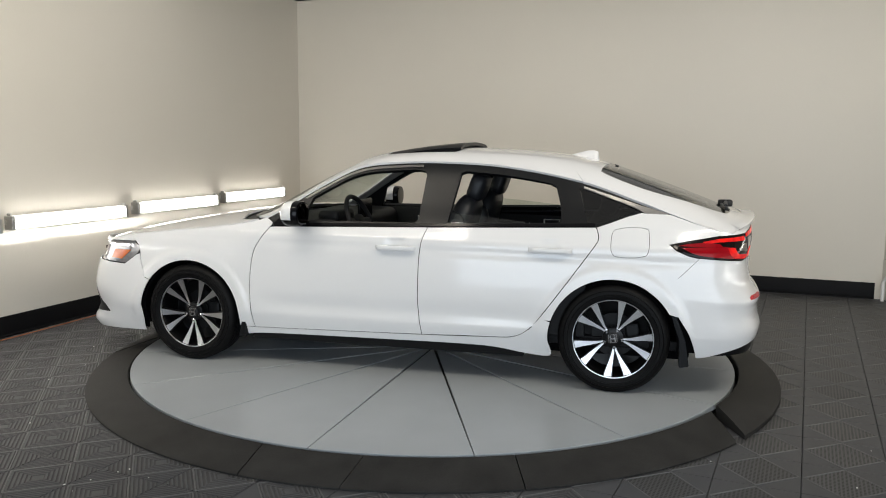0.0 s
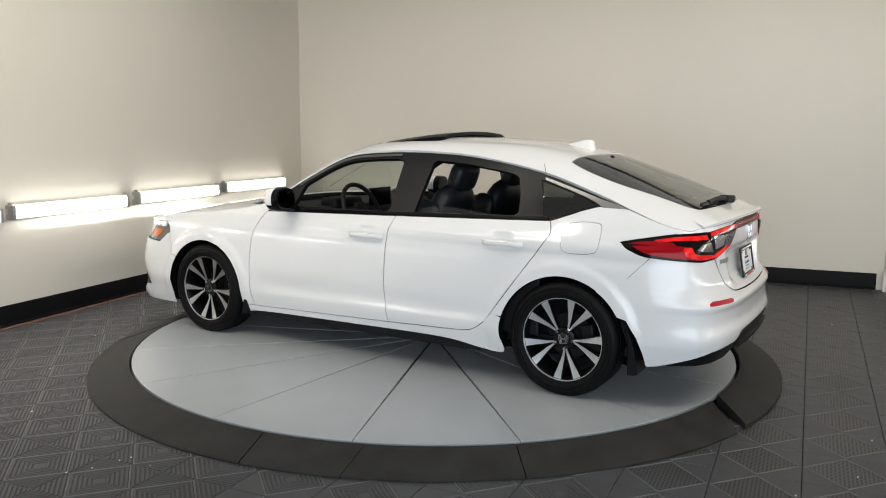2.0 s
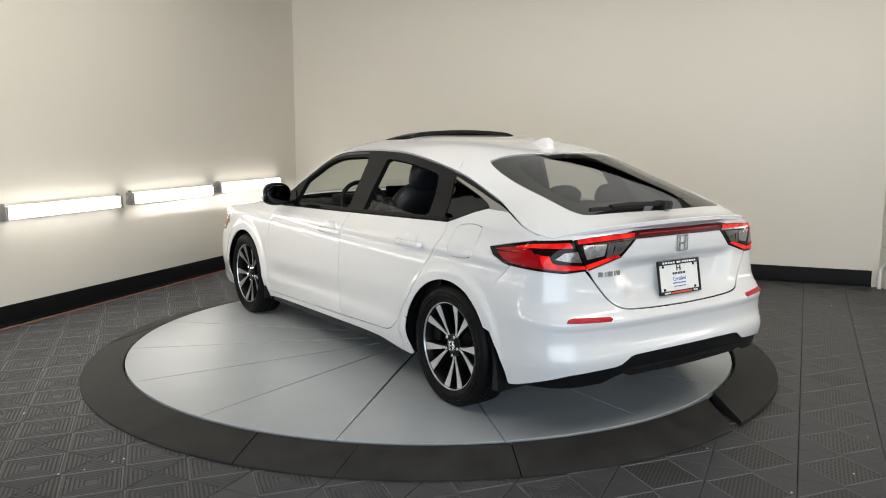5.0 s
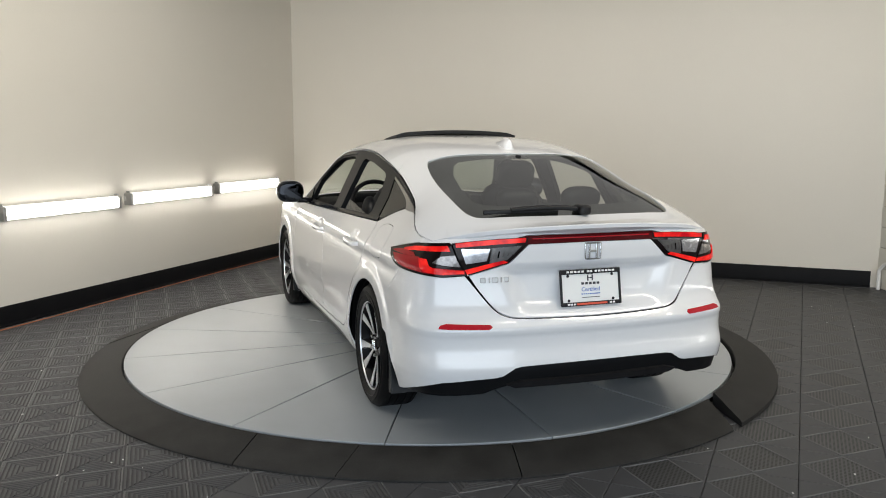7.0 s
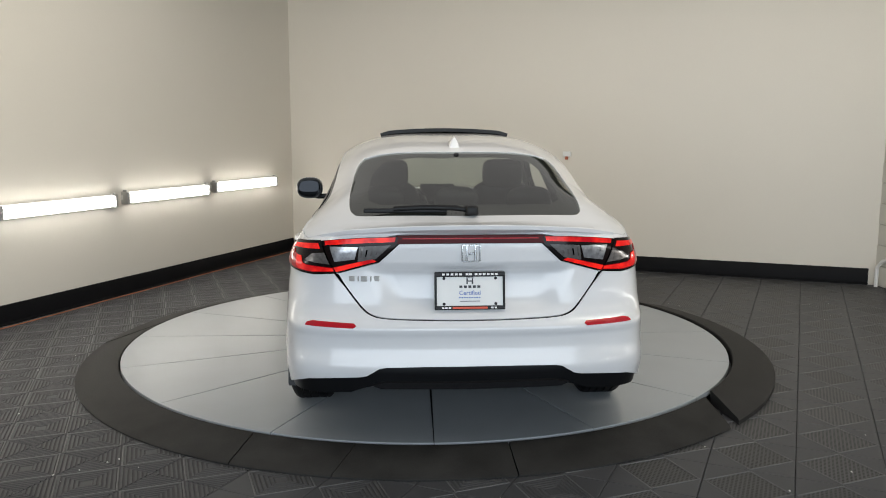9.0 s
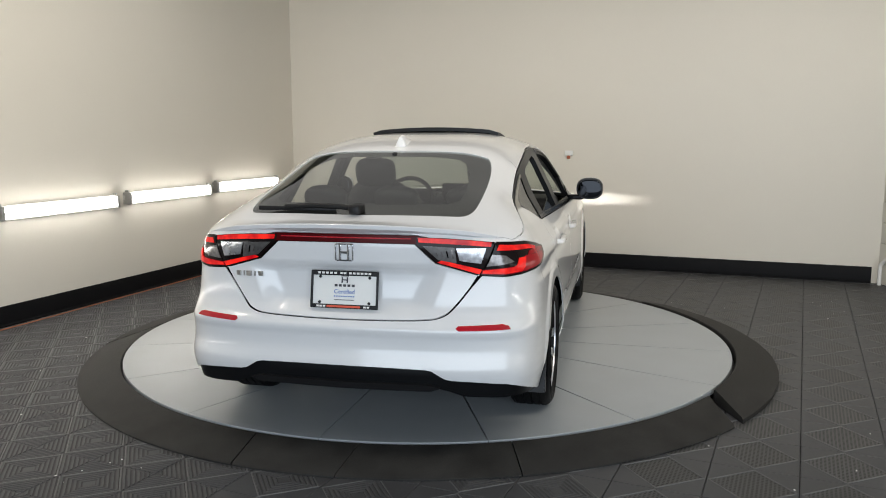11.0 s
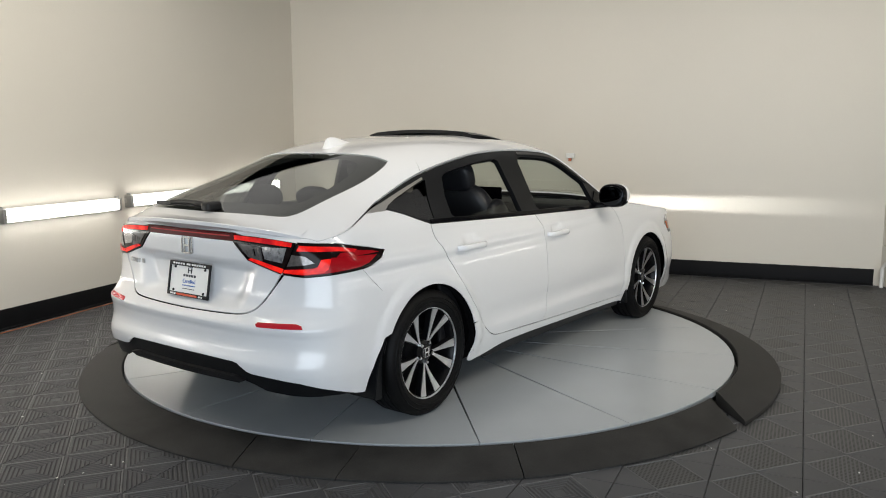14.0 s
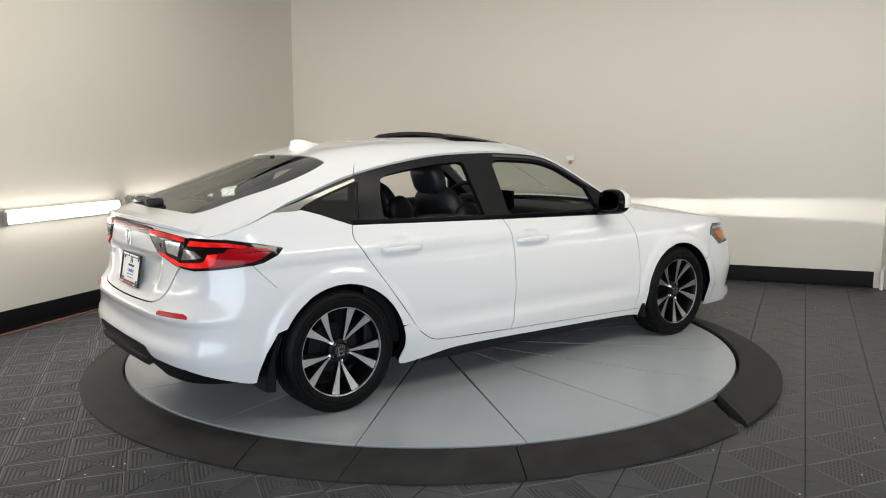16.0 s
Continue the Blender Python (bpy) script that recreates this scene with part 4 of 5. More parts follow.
# ---- shade sheet behind the panels, floor and wheel housings ----
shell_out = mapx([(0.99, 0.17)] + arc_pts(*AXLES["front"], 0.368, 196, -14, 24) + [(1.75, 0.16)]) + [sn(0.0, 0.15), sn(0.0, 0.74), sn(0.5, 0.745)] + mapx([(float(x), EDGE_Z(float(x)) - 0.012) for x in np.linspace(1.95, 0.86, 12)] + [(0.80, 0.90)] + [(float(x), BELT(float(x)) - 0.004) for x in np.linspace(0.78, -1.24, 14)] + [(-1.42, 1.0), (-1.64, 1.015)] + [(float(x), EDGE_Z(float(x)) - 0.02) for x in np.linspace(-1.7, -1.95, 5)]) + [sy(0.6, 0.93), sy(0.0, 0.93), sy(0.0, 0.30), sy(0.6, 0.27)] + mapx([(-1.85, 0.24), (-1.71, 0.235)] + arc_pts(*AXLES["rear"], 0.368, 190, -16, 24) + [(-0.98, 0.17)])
# added black sheet, so that the shut-lines show as dark shade
sheet("gap_shade_shell", shell_out, side, M_DARK, car, holes=[[sn(y, z) for y, z in [(0.40, 0.665), (0.40, 0.72), (0.72, 0.72), (0.72, 0.665)]]], lift=-0.05, depth=0, grid=0.06, fine=0.03)
part("underbody", box(-1.8, 2.0, -0.70, 0.70, 0.18, 0.25, 0.02), M_DARK, car)
for key, (cx, cz) in AXLES.items():
    for sgn in (1, -1):
        wb = lathe([(0.382, 0.0), (0.385, -0.30), (0.05, -0.30)], 28, "y", radians(-8), radians(188))
        bmesh.ops.transform(wb, verts=wb.verts, matrix=Matrix.Translation((cx, 0.865 if sgn > 0 else -0.865, cz)) @ Matrix.Diagonal((1, sgn, 1, 1)))
        part("wheel_housing", wb, M_DARK, car, smooth=40)
M_DULL = mat("dull_cast_iron", (0.018, 0.018, 0.019), 0.5, metal=0.6, var=0.2, scale=20)
M_BEAM = mat("headlamp_source", (1, 1, 1), 0.5, emit=25000.0, ecol=(1.0, 0.99, 0.96))
# near-black metal: a dark reflection put into the mirror's colour
M_MIRROR = mat("dark_reflection_mirror", (0.02, 0.021, 0.023), 0.03, metal=1.0)
# ---- the car: wheels ----
def spoke_strip(lift, wide, drop):
    """One spoke, tapering from rim to hub, leaning a little round the wheel; outward is +y."""
    bm = bmesh.new()
    rows = []
    n = 12
    for k in range(n + 1):
        t = k / n
        r = 0.048 + t * (0.229 - 0.048)
        w = (0.0042 + 0.0185 * t ** 1.35) * wide
        a = -0.19 * (1 - t) ** 1.8
        h = 0.058 + 0.026 * t ** 1.5 + lift
        c, s_ = math.cos(a), math.sin(a)
        row = []
        for e in (-1, 1):
            row.append((r * c - e * w * s_ * 1.0, h, r * s_ + e * w * c))
        low_ = [(q[0], h - drop, q[2]) for q in row]
        rows.append([bm.verts.new(q) for q in (row[0], row[1], low_[1], low_[0])])
    for a_, b_ in zip(rows, rows[1:]):
        for j in range(4):
            bm.faces.new((a_[j], a_[(j + 1) % 4], b_[(j + 1) % 4], b_[j]))
    bm.faces.new(rows[0])
    bm.faces.new(rows[-1][::-1])
    bmesh.ops.recalc_face_normals(bm, faces=bm.faces)
    return bm


def build_wheel():
    w = part("wheel", lathe([(0.232, 0.090), (0.224, 0.083), (0.218, 0.04), (0.205, -0.07), (0.19, -0.075), (0.0, -0.072)], 56, "y"), M_BARREL, car, "ten-spoke wheel in black and machined silver", smooth=50)
    prof = [(0.226, 0.080), (0.233, 0.096), (0.250, 0.103), (0.274, 0.106), (0.296, 0.101), (0.309, 0.092), (0.317, 0.078)]
    for h in (0.066, 0.028, -0.012, -0.05):
        prof += [(0.320, h + 0.006), (0.320, h - 0.012), (0.3135, h - 0.014), (0.3135, h - 0.02), (0.320, h - 0.022)]
    prof += [(0.317, -0.085), (0.300, -0.1), (0.26, -0.106), (0.226, -0.09)]
    part("tyre", lathe(prof, 72, "y"), M_TYRE, w, "black road tyre", smooth=35)
    for rr in (0.262, 0.284):
        part("sidewall_rib", lathe([(rr - 0.003, 0.103), (rr, 0.1075), (rr + 0.003, 0.103)], 64, "y"), M_TYRE, w, smooth=60)
    part("rim_lip", lathe([(0.2365, 0.088), (0.233, 0.0935), (0.228, 0.0925), (0.226, 0.086)], 64, "y"), M_ALLOY, w, "machined rim edge", smooth=60)
    body_mesh = face_mesh = None
    for k in range(10):
        a = 36 * k + (-3 if k % 2 else 3)
        for nm, me, args, m in (("spoke", body_mesh, (-0.003, 1.25, 0.03), M_BARREL), ("spoke_face", face_mesh, (0.0005, 1.0, 0.004), M_ALLOY)):
            if me is None:
                ob = part(nm, spoke_strip(*args), m, w, smooth=30)
                if nm == "spoke":
                    body_mesh = ob.data
                else:
                    face_mesh = ob.data
            else:
                ob = new(nm, me)
                ob.parent = w
            ob.matrix_basis = pose(0, 0, 0, 0, a, 0) @ (Matrix.Diagonal((1, 1, -1 if k % 2 else 1, 1)))
    part("hub", lathe([(0.062, 0.03), (0.06, 0.055), (0.04, 0.062), (0.0, 0.062)], 32, "y"), M_BARREL, w, smooth=40)
    part("hub_cap", lathe([(0.035, 0.06), (0.034, 0.068), (0.030, 0.071), (0.0, 0.072)], 28, "y"), M_BLACK, w, smooth=40)
    em = join(box(-0.016, -0.009, 0.071, 0.075, -0.02, 0.02, 0.001), box(0.009, 0.016, 0.071, 0.075, -0.02, 0.02, 0.001), box(-0.012, 0.012, 0.071, 0.0745, -0.004, 0.004, 0.001), box(-0.025, 0.025, 0.071, 0.074, 0.021, 0.025, 0.001), box(-0.021, 0.021, 0.071, 0.074, -0.025, -0.021, 0.001), box(-0.025, -0.0215, 0.071, 0.0735, -0.022, 0.022, 0.001), box(0.0215, 0.025, 0.071, 0.0735, -0.022, 0.022, 0.001))
    part("emblem", em, M_CHROME, w)
    nut = None
    for k in range(5):
        a = radians(72 * k + 54)
        m = Matrix.Translation((0.053 * math.cos(a), 0.0, 0.053 * math.sin(a)))
        if nut is None:
            ob = part("lug_nut", lathe([(0.0115, 0.05), (0.011, 0.072), (0.007, 0.077), (0.0, 0.077)], 6, "y"), M_CHROME, w)
            nut = ob.data
        else:
            ob = new("lug_nut", nut)
            ob.parent = w
        ob.matrix_basis = m
    part("brake_disc", lathe([(0.13, -0.045), (0.13, -0.035), (0.06, -0.035), (0.06, -0.02), (0.0, -0.02)], 40, "y"), M_DULL, w, smooth=30)
    part("caliper", box(-0.15, -0.07, -0.05, -0.005, -0.05, 0.06, 0.012), M_DULL, w)
    return w


WHEEL_Z = 0.3165
w0 = build_wheel()
w0.matrix_basis = pose(1.3675, 0.797, WHEEL_Z)
copy_thing(w0, pose(-1.3675, 0.765, WHEEL_Z, 0, 9, 0))
copy_thing(w0, pose(1.3675, -0.797, WHEEL_Z, 0, 14, 180))
copy_thing(w0, pose(-1.3675, -0.765, WHEEL_Z, 0, 5, 180))

# mud flaps behind the wheels
for x0, z1, x1, y_ in ((1.035, 0.45, 0.965, 0.885), (-1.69, 0.48, -1.79, 0.845)):
    for sgn in (1, -1):
        bm = bmesh.new()
        prof = [(x0, z1), (x0 - 0.03, z1 - 0.02), (x0 - (0.075 if x0 > 0 else 0.08), z1 - 0.15), (x1 - 0.005, 0.185), (x0 - (0.02 if x0 > 0 else 0.05), 0.175), (x0 - 0.045, z1 - 0.14), (x0 - 0.012, z1 - 0.05)]
        a_ = [bm.verts.new((x, sgn * (y_ - 0.15), z)) for x, z in prof]
        b_ = [bm.verts.new((x, sgn * (y_ + 0.014), z)) for x, z in prof]
        for i in range(len(prof)):
            j = (i + 1) % len(prof)
            bm.faces.new((a_[i], a_[j], b_[j], b_[i]))
        bm.faces.new(a_)
        bm.faces.new(b_[::-1])
        bmesh.ops.recalc_face_normals(bm, faces=bm.faces)
        bmesh.ops.bevel(bm, geom=bm.edges[:], offset=0.004, segments=2, affect="EDGES")
        part("mud_flap", bm, M_TRIM, car, "black plastic mud flap", smooth=40)

# ---- mirrors, handles, wiper, aerial, sunroof ----
for sgn in (1, -1):
    def pod(scale, at, cut_low=None, cut_high=None, cut_x=None):
        bm = bmesh.new()
        bmesh.ops.create_uvsphere(bm, u_segments=28, v_segments=18, radius=1)
        for v in bm.verts:
            k = 2.6
            l = (abs(v.co.x) ** k + abs(v.co.y) ** k + abs(v.co.z) ** k) ** (1 / k)
            v.co /= max(l, 1e-6)
        bmesh.ops.transform(bm, verts=bm.verts, matrix=Matrix.Translation(at) @ Matrix.Diagonal((*scale, 1)))
        for co, no in ((cut_low, (0, 0, -1)), (cut_high, (0, 0, 1)), (cut_x, (-1, 0, 0))):
            if co is not None:
                g = bm.verts[:] + bm.edges[:] + bm.faces[:]
                r_ = bmesh.ops.bisect_plane(bm, geom=g, plane_co=co, plane_no=no, clear_outer=True)
                bmesh.ops.edgenet_fill(bm, edges=[e for e in r_["geom_cut"] if isinstance(e, bmesh.types.BMEdge)])
        return bm
    c = (0.56, sgn * 0.972, 1.002)
    shell_ = part("door_mirror", pod((0.086, 0.096, 0.078), c, None, (0, 0, 0.968), (0.515, 0, 0)), M_GLOSS, car, "door mirror with white cap and black base", smooth=40)
    part("cap", pod((0.089, 0.099, 0.081), c, (0, 0, 0.969), None, (0.552, 0, 0)), M_PAINT, shell_, "white mirror cap", smooth=40)
    part("back_shell", pod((0.085, 0.098, 0.080), c, None, None, (0.516, 0, 0)), M_GLOSS, shell_, smooth=40)
    part("mirror_glass", pod((0.004, 0.084, 0.066), (0.513, sgn * 0.972, 1.002)), M_MIRROR, shell_, "mirror glass, coloured dark for the dark room it reflects", smooth=60)
    part("arm", box(0.545, 0.625, 0.80 if sgn > 0 else -0.93, 0.93 if sgn > 0 else -0.80, 0.918, 0.955, 0.012), M_GLOSS, shell_, smooth=50)
sails = sheet("mirror_sail", mapx([(0.78, 0.925), (0.60, 0.925), (0.592, 0.965), (0.66, 1.02), (0.72, 0.985)]), side, M_GLOSS, car, lift=0.004, depth=0.008, grid=0.03)

for doors, hx, hz in ((front_doors, -0.05, 0.803), (rear_doors, -0.994, 0.822)):
    for door, sgn in zip(doors, (1, -1)):
        s_, z_ = sx(hx, 0.70)
        y_ = side(s_, z_).y - 0.003
        bm = bmesh.new()
        rows = []
        n = 16
        for k in range(n + 1):
            t = k / n * 2 - 1
            d = 0.032 * (1 - abs(t) ** 6) + 0.002
            hh = 0.016 * (1 - 0.25 * abs(t) ** 3)
            x = hx + t * 0.128
            rows.append([bm.verts.new((x, sgn * (y_ + d * e - 0.008 * (k in (0, n))), hz + hh * q)) for e, q in ((0.35, -1), (0.85, -1), (1.0, -0.55), (1.0, 0.35), (0.85, 0.9), (0.35, 1.0))])
        for a_, b_ in zip(rows, rows[1:]):
            for j in range(6):
                bm.faces.new((a_[j], a_[(j + 1) % 6], b_[(j + 1) % 6], b_[j]))
        bm.faces.new(rows[0])
        bm.faces.new(rows[-1])
        bmesh.ops.recalc_face_normals(bm, faces=bm.faces)
        part("handle", bm, M_PAINT, door, "white pull handle", smooth=50)

# rear wiper parked across the foot of the window
pv = Vector((-2.015, -0.015, 1.062))
wiper = part("rear_wiper", tube([pv, (-2.012, 0.06, 1.073), (-2.0, 0.2, 1.076), (-1.99, 0.34, 1.068)], 0.012, 10), M_BLACK, car, "black rear wiper", smooth=50)
part("pivot_cover", box(-0.045, 0.045, -0.028, 0.028, -0.02, 0.024, 0.012, m=Matrix.Translation(pv)), M_BLACK, wiper, smooth=50)
part("blade", box(-0.008, 0.008, -0.19, 0.19, -0.008, 0.012, 0.004, m=Matrix.Translation((-1.985, 0.285, 1.058))), M_BLACK, wiper, smooth=50)
dot = lathe([(0.014, 0.0), (0.013, 0.006), (0.0, 0.008)], 20)
bmesh.ops.transform(dot, verts=dot.verts, matrix=Matrix.Translation(top(-1.318, 0.0) - Vector((0, 0, 0.003))) @ pose(0, 0, 0, 0, -20, 0))
part("washer_jet", dot, M_BLACK, car)

# shark-fin aerial
bm = bmesh.new()
base_x = [(-1.01, 0.002), (-1.06, 0.024), (-1.12, 0.05), (-1.165, 0.062), (-1.195, 0.06), (-1.205, 0.0)]
rows = []
for x, h in base_x:
    zb = top(x, 0).z - 0.006
    rows.append([bm.verts.new((x, e, zb + h * q)) for e, q in ((-0.032, 0.0), (-0.024, 0.35), (-0.008, 0.9), (0.0, 1.0), (0.008, 0.9), (0.024, 0.35), (0.032, 0.0))])
for a_, b_ in zip(rows, rows[1:]):
    for j in range(6):
        bm.faces.new((a_[j], b_[j], b_[j + 1], a_[j + 1]))
bm.faces.new(rows[-1])
bmesh.ops.recalc_face_normals(bm, faces=bm.faces)
part("aerial", bm, M_PAINT, car, "white shark-fin aerial", smooth=40)

# tilted glass sunroof
bm = bmesh.new()
rows = []
nx_, ny_ = 8, 14
for i in range(nx_ + 1):
    t = i / nx_
    x = 0.175 - 0.525 * t
    for_edge = top(0.175, 0).z
    z = for_edge + 0.004 + (1.442 - for_edge) * (1 - (1 - t) ** 1.5)
    rows.append([bm.verts.new((x, 0.418 * (j / ny_ * 2 - 1), z - 0.022 * (j / ny_ * 2 - 1) ** 2 - (0.012 if abs(j / ny_ * 2 - 1) == 1 else 0))) for j in range(ny_ + 1)])
for a_, b_ in zip(rows, rows[1:]):
    for j in range(ny_):
        bm.faces.new((a_[j], a_[j + 1], b_[j + 1], b_[j]))
bmesh.ops.recalc_face_normals(bm, faces=bm.faces)
bmesh.ops.solidify(bm, geom=bm.faces[:], thickness=0.022)
bmesh.ops.recalc_face_normals(bm, faces=bm.faces)
part("sunroof", bm, M_TRIM, car, "black glass sunroof, tilted open", smooth=40)
part("sunroof_well", box(-0.36, 0.16, -0.46, 0.46, 1.30, 1.335, 0.01), M_DARK, car)

# ---- number plate, badges ----
plate_m = Matrix.Translation((-2.142, 0.004, 0.716)) @ pose(0, 0, 0, 0, 10, 0)
plate = part("number_plate", box(-0.006, 0.0, -0.148, 0.148, -0.074, 0.074, 0.002, m=plate_m), M_WHITE, car, "white dealer plate in a black frame")
fr = join(box(-0.014, -0.002, -0.157, 0.157, 0.062, 0.084, 0.004, m=plate_m), box(-0.014, -0.002, -0.157, 0.157, -0.084, -0.066, 0.004, m=plate_m), box(-0.0135, -0.0025, -0.157, -0.147, -0.08, 0.08, 0.003, m=plate_m), box(-0.0135, -0.0025, 0.147, 0.157, -0.08, 0.08, 0.003, m=plate_m))
part("plate_frame", fr, M_BLACK, plate, "black plastic plate frame")
M_INK = mat("blue_ink", (0.1, 0.19, 0.5), 0.5)
M_INKD = mat("dark_ink", (0.05, 0.05, 0.06), 0.5)
M_INKR = mat("red_ink", (0.7, 0.1, 0.05), 0.5)
bars = [(y - 0.1175, 0.073, 0.012, 0.009, M_WHITE) for y in [0.0, 0.019, 0.038, 0.057, 0.076, 0.105, 0.120, 0.145, 0.163, 0.181, 0.199, 0.217, 0.235]]
bars += [(y, -0.075, 0.011, 0.008, M_WHITE) for y in (-0.12, -0.106, -0.09, 0.098, 0.114)] + [(0.0, -0.075, 0.155, 0.009, M_INKR)]
bars += [(-0.04 + 0.02 * k, 0.018, 0.013, 0.011, M_INKD) for k in range(5)] + [(-0.012, 0.043, 0.006, 0.026, M_INKD), (0.012, 0.043, 0.006, 0.026, M_INKD), (0.0, 0.043, 0.02, 0.005, M_INKD), (0, 0.06, 0.034, 0.003, M_INKD)]
bars += [(-0.045 + 0.011 * k, -0.030, 0.007, 0.005, M_INK) for k in range(9)] + [(0.0, -0.046, 0.09, 0.003, M_INKD)]
for y, z, w_, h_, m in bars:
    part("lettering", box(-0.0165 if abs(z) > 0.06 and w_ != 0.034 else -0.0085, -0.003, -y - w_ / 2, -y + w_ / 2, z - h_ / 2, z + h_ / 2, m=plate_m), m, plate)
txt = bpy.data.curves.new("lettering", "FONT")
txt.body, txt.size, txt.align_x, txt.extrude = "Certified", 0.027, "CENTER", 0.0006
tmp = new("tmp_text", txt)
bpy.context.view_layer.update()
tme = bpy.data.meshes.new_from_object(tmp.evaluated_get(bpy.context.evaluated_depsgraph_get()))
bpy.data.objects.remove(tmp)
tme.materials.clear()
tme.materials.append(M_INK)
tob = new("lettering", tme)
tob.parent = plate
tob.matrix_basis = plate_m @ Matrix.Translation((-0.0075, 0, -0.018)) @ Matrix(((0, 0, -1, 0), (-1, 0, 0, 0), (0, 1, 0, 0), (0, 0, 0, 1)))
for y in (-0.115, 0.115):
    for z in (-0.058, 0.055):
        sc = lathe([(0.007, 0.0), (0.006, 0.004), (0.0, 0.005)], 10, "z")
        bmesh.ops.transform(sc, verts=sc.verts, matrix=plate_m @ Matrix.Translation((-0.006, y, z)) @ pose(0, 0, 0, 0, -90, 0))
        part("screw", sc, M_BLACK, plate)

badge_x = side(0.02, 0.886).x - 0.004
bm = join(box(-0.006, 0.004, 0.036, 0.043, -0.036, 0.036, 0.002), box(-0.006, 0.004, -0.043, -0.036, -0.036, 0.036, 0.002), box(-0.006, 0.004, -0.04, 0.04, 0.033, 0.040, 0.002), box(-0.006, 0.004, -0.036, 0.036, -0.040, -0.033, 0.002), box(-0.007, 0.004, 0.014, 0.024, -0.034, 0.034, 0.002), box(-0.007, 0.004, -0.024, -0.014, -0.034, 0.034, 0.002), box(-0.007, 0.004, -0.016, 0.016, -0.006, 0.005, 0.002))
bmesh.ops.transform(bm, verts=bm.verts, matrix=Matrix.Translation((badge_x, 0, 0.886)))
part("badge", bm, M_CHROME, car, "chrome badge")
for k, w_ in enumerate((0.024, 0.006, 0.028, 0.006, 0.024)):
    yb = 0.525 - (0.0, 0.029, 0.054, 0.084, 0.109)[k]
    s_, z_ = sy(yb, 0.771)
    q = tail(s_, z_)
    part("badge_bar", box(-0.006, 0.004, -w_ / 2, w_ / 2, -0.0115, 0.0115, 0.002, m=Matrix.Translation((q.x, yb, 0.771)) @ pose(0, 0, 0, 0, 0, -16)), M_SATIN, car)

# ---- cabin ----
sheet("headlining", roof_half, top, M_LINER, car, lift=-0.025, depth=0, grid=0.07, fine=0.04, label="pale grey roof lining")
sheet("hatch_lining", hatch_half, top, M_BAND, car, lift=-0.026, depth=0, grid=0.035, fine=0.03)
part("cabin_floor", box(-1.95, 1.0, -0.74, 0.74, 0.24, 0.3, 0.01), M_CABIN, car)
part("dashboard", box(0.45, 1.0, -0.72, 0.72, 0.55, 0.93, 0.06, seg=4), M_CABIN, car, smooth=50)
part("instrument_hood", box(0.47, 0.62, 0.2, 0.52, 0.90, 0.985, 0.03, seg=3), M_CABIN, car, smooth=50)
part("centre_screen", box(0.46, 0.48, -0.13, 0.13, 0.90, 1.035, 0.008), M_GLOSS, car)
part("console", box(-0.6, 0.5, -0.12, 0.12, 0.3, 0.62, 0.03), M_CABIN, car)
sw = tube([(0.185 * math.cos(k * math.tau / 36), 0.185 * math.sin(k * math.tau / 36), 0) for k in range(37)], 0.016, 10, caps=False)
sw = join(sw, box(-0.06, 0.06, -0.055, 0.055, -0.02, 0.012, 0.02), box(-0.18, 0.18, -0.018, 0.018, -0.01, 0.005, 0.004), box(-0.02, 0.02, -0.18, 0.0, -0.01, 0.005, 0.004))
part("steering_wheel", join(sw), M_CABIN, car, "black steering wheel", smooth=50).matrix_basis = pose(0.36, 0.37, 0.905, 0, -65, 0) @ pose(0, 0, 0, 0, 0, -90)
mir = part("inner_mirror", box(-0.02, 0.02, -0.12, 0.12, -0.033, 0.033, 0.015, seg=3, m=Matrix.Translation((0.30, 0.0, 1.265))), M_BLACK, car, smooth=50)
part("glass", box(-0.024, -0.019, -0.11, 0.11, -0.026, 0.026, 0.002, m=Matrix.Translation((0.30, 0.0, 1.265))), M_CHROME, mir)
part("parcel_shelf", box(-2.0, -1.22, -0.62, 0.62, 0.86, 0.89, 0.01), M_CABIN, car)
for sgn in (1, -1):
    for x0, x1 in ((-0.2, 0.85), (-1.2, -0.24)):
        dp = part("door_lining", box(x0, x1, min(sgn * 0.775, sgn * 0.80), max(sgn * 0.775, sgn * 0.80), 0.3, 0.925, 0.01), M_CABIN, car)
        xa = x0 + (x1 - x0) * 0.35
        ring_ = join(box(xa, xa + 0.13, min(sgn * 0.762, sgn * 0.776), max(sgn * 0.762, sgn * 0.776), 0.795, 0.803, 0.002), box(xa, xa + 0.13, min(sgn * 0.762, sgn * 0.776), max(sgn * 0.762, sgn * 0.776), 0.847, 0.855, 0.002), box(xa, xa + 0.01, min(sgn * 0.762, sgn * 0.776), max(sgn * 0.762, sgn * 0.776), 0.80, 0.85, 0.002), box(xa + 0.12, xa + 0.13, min(sgn * 0.762, sgn * 0.776), max(sgn * 0.762, sgn * 0.776), 0.80, 0.85, 0.002))
        part("inner_handle", ring_, M_SATIN, dp)


def cushion(sx_, sy_, sz_, k=3.2):
    bm = bmesh.new()
    bmesh.ops.create_uvsphere(bm, u_segments=24, v_segments=16, radius=1)
    for v in bm.verts:
        l = (abs(v.co.x) ** k + abs(v.co.y) ** k + abs(v.co.z) ** k) ** (1 / k)
        v.co /= max(l, 1e-6)
        v.co.x *= sx_
        v.co.y *= sy_
        v.co.z *= sz_
    return bm


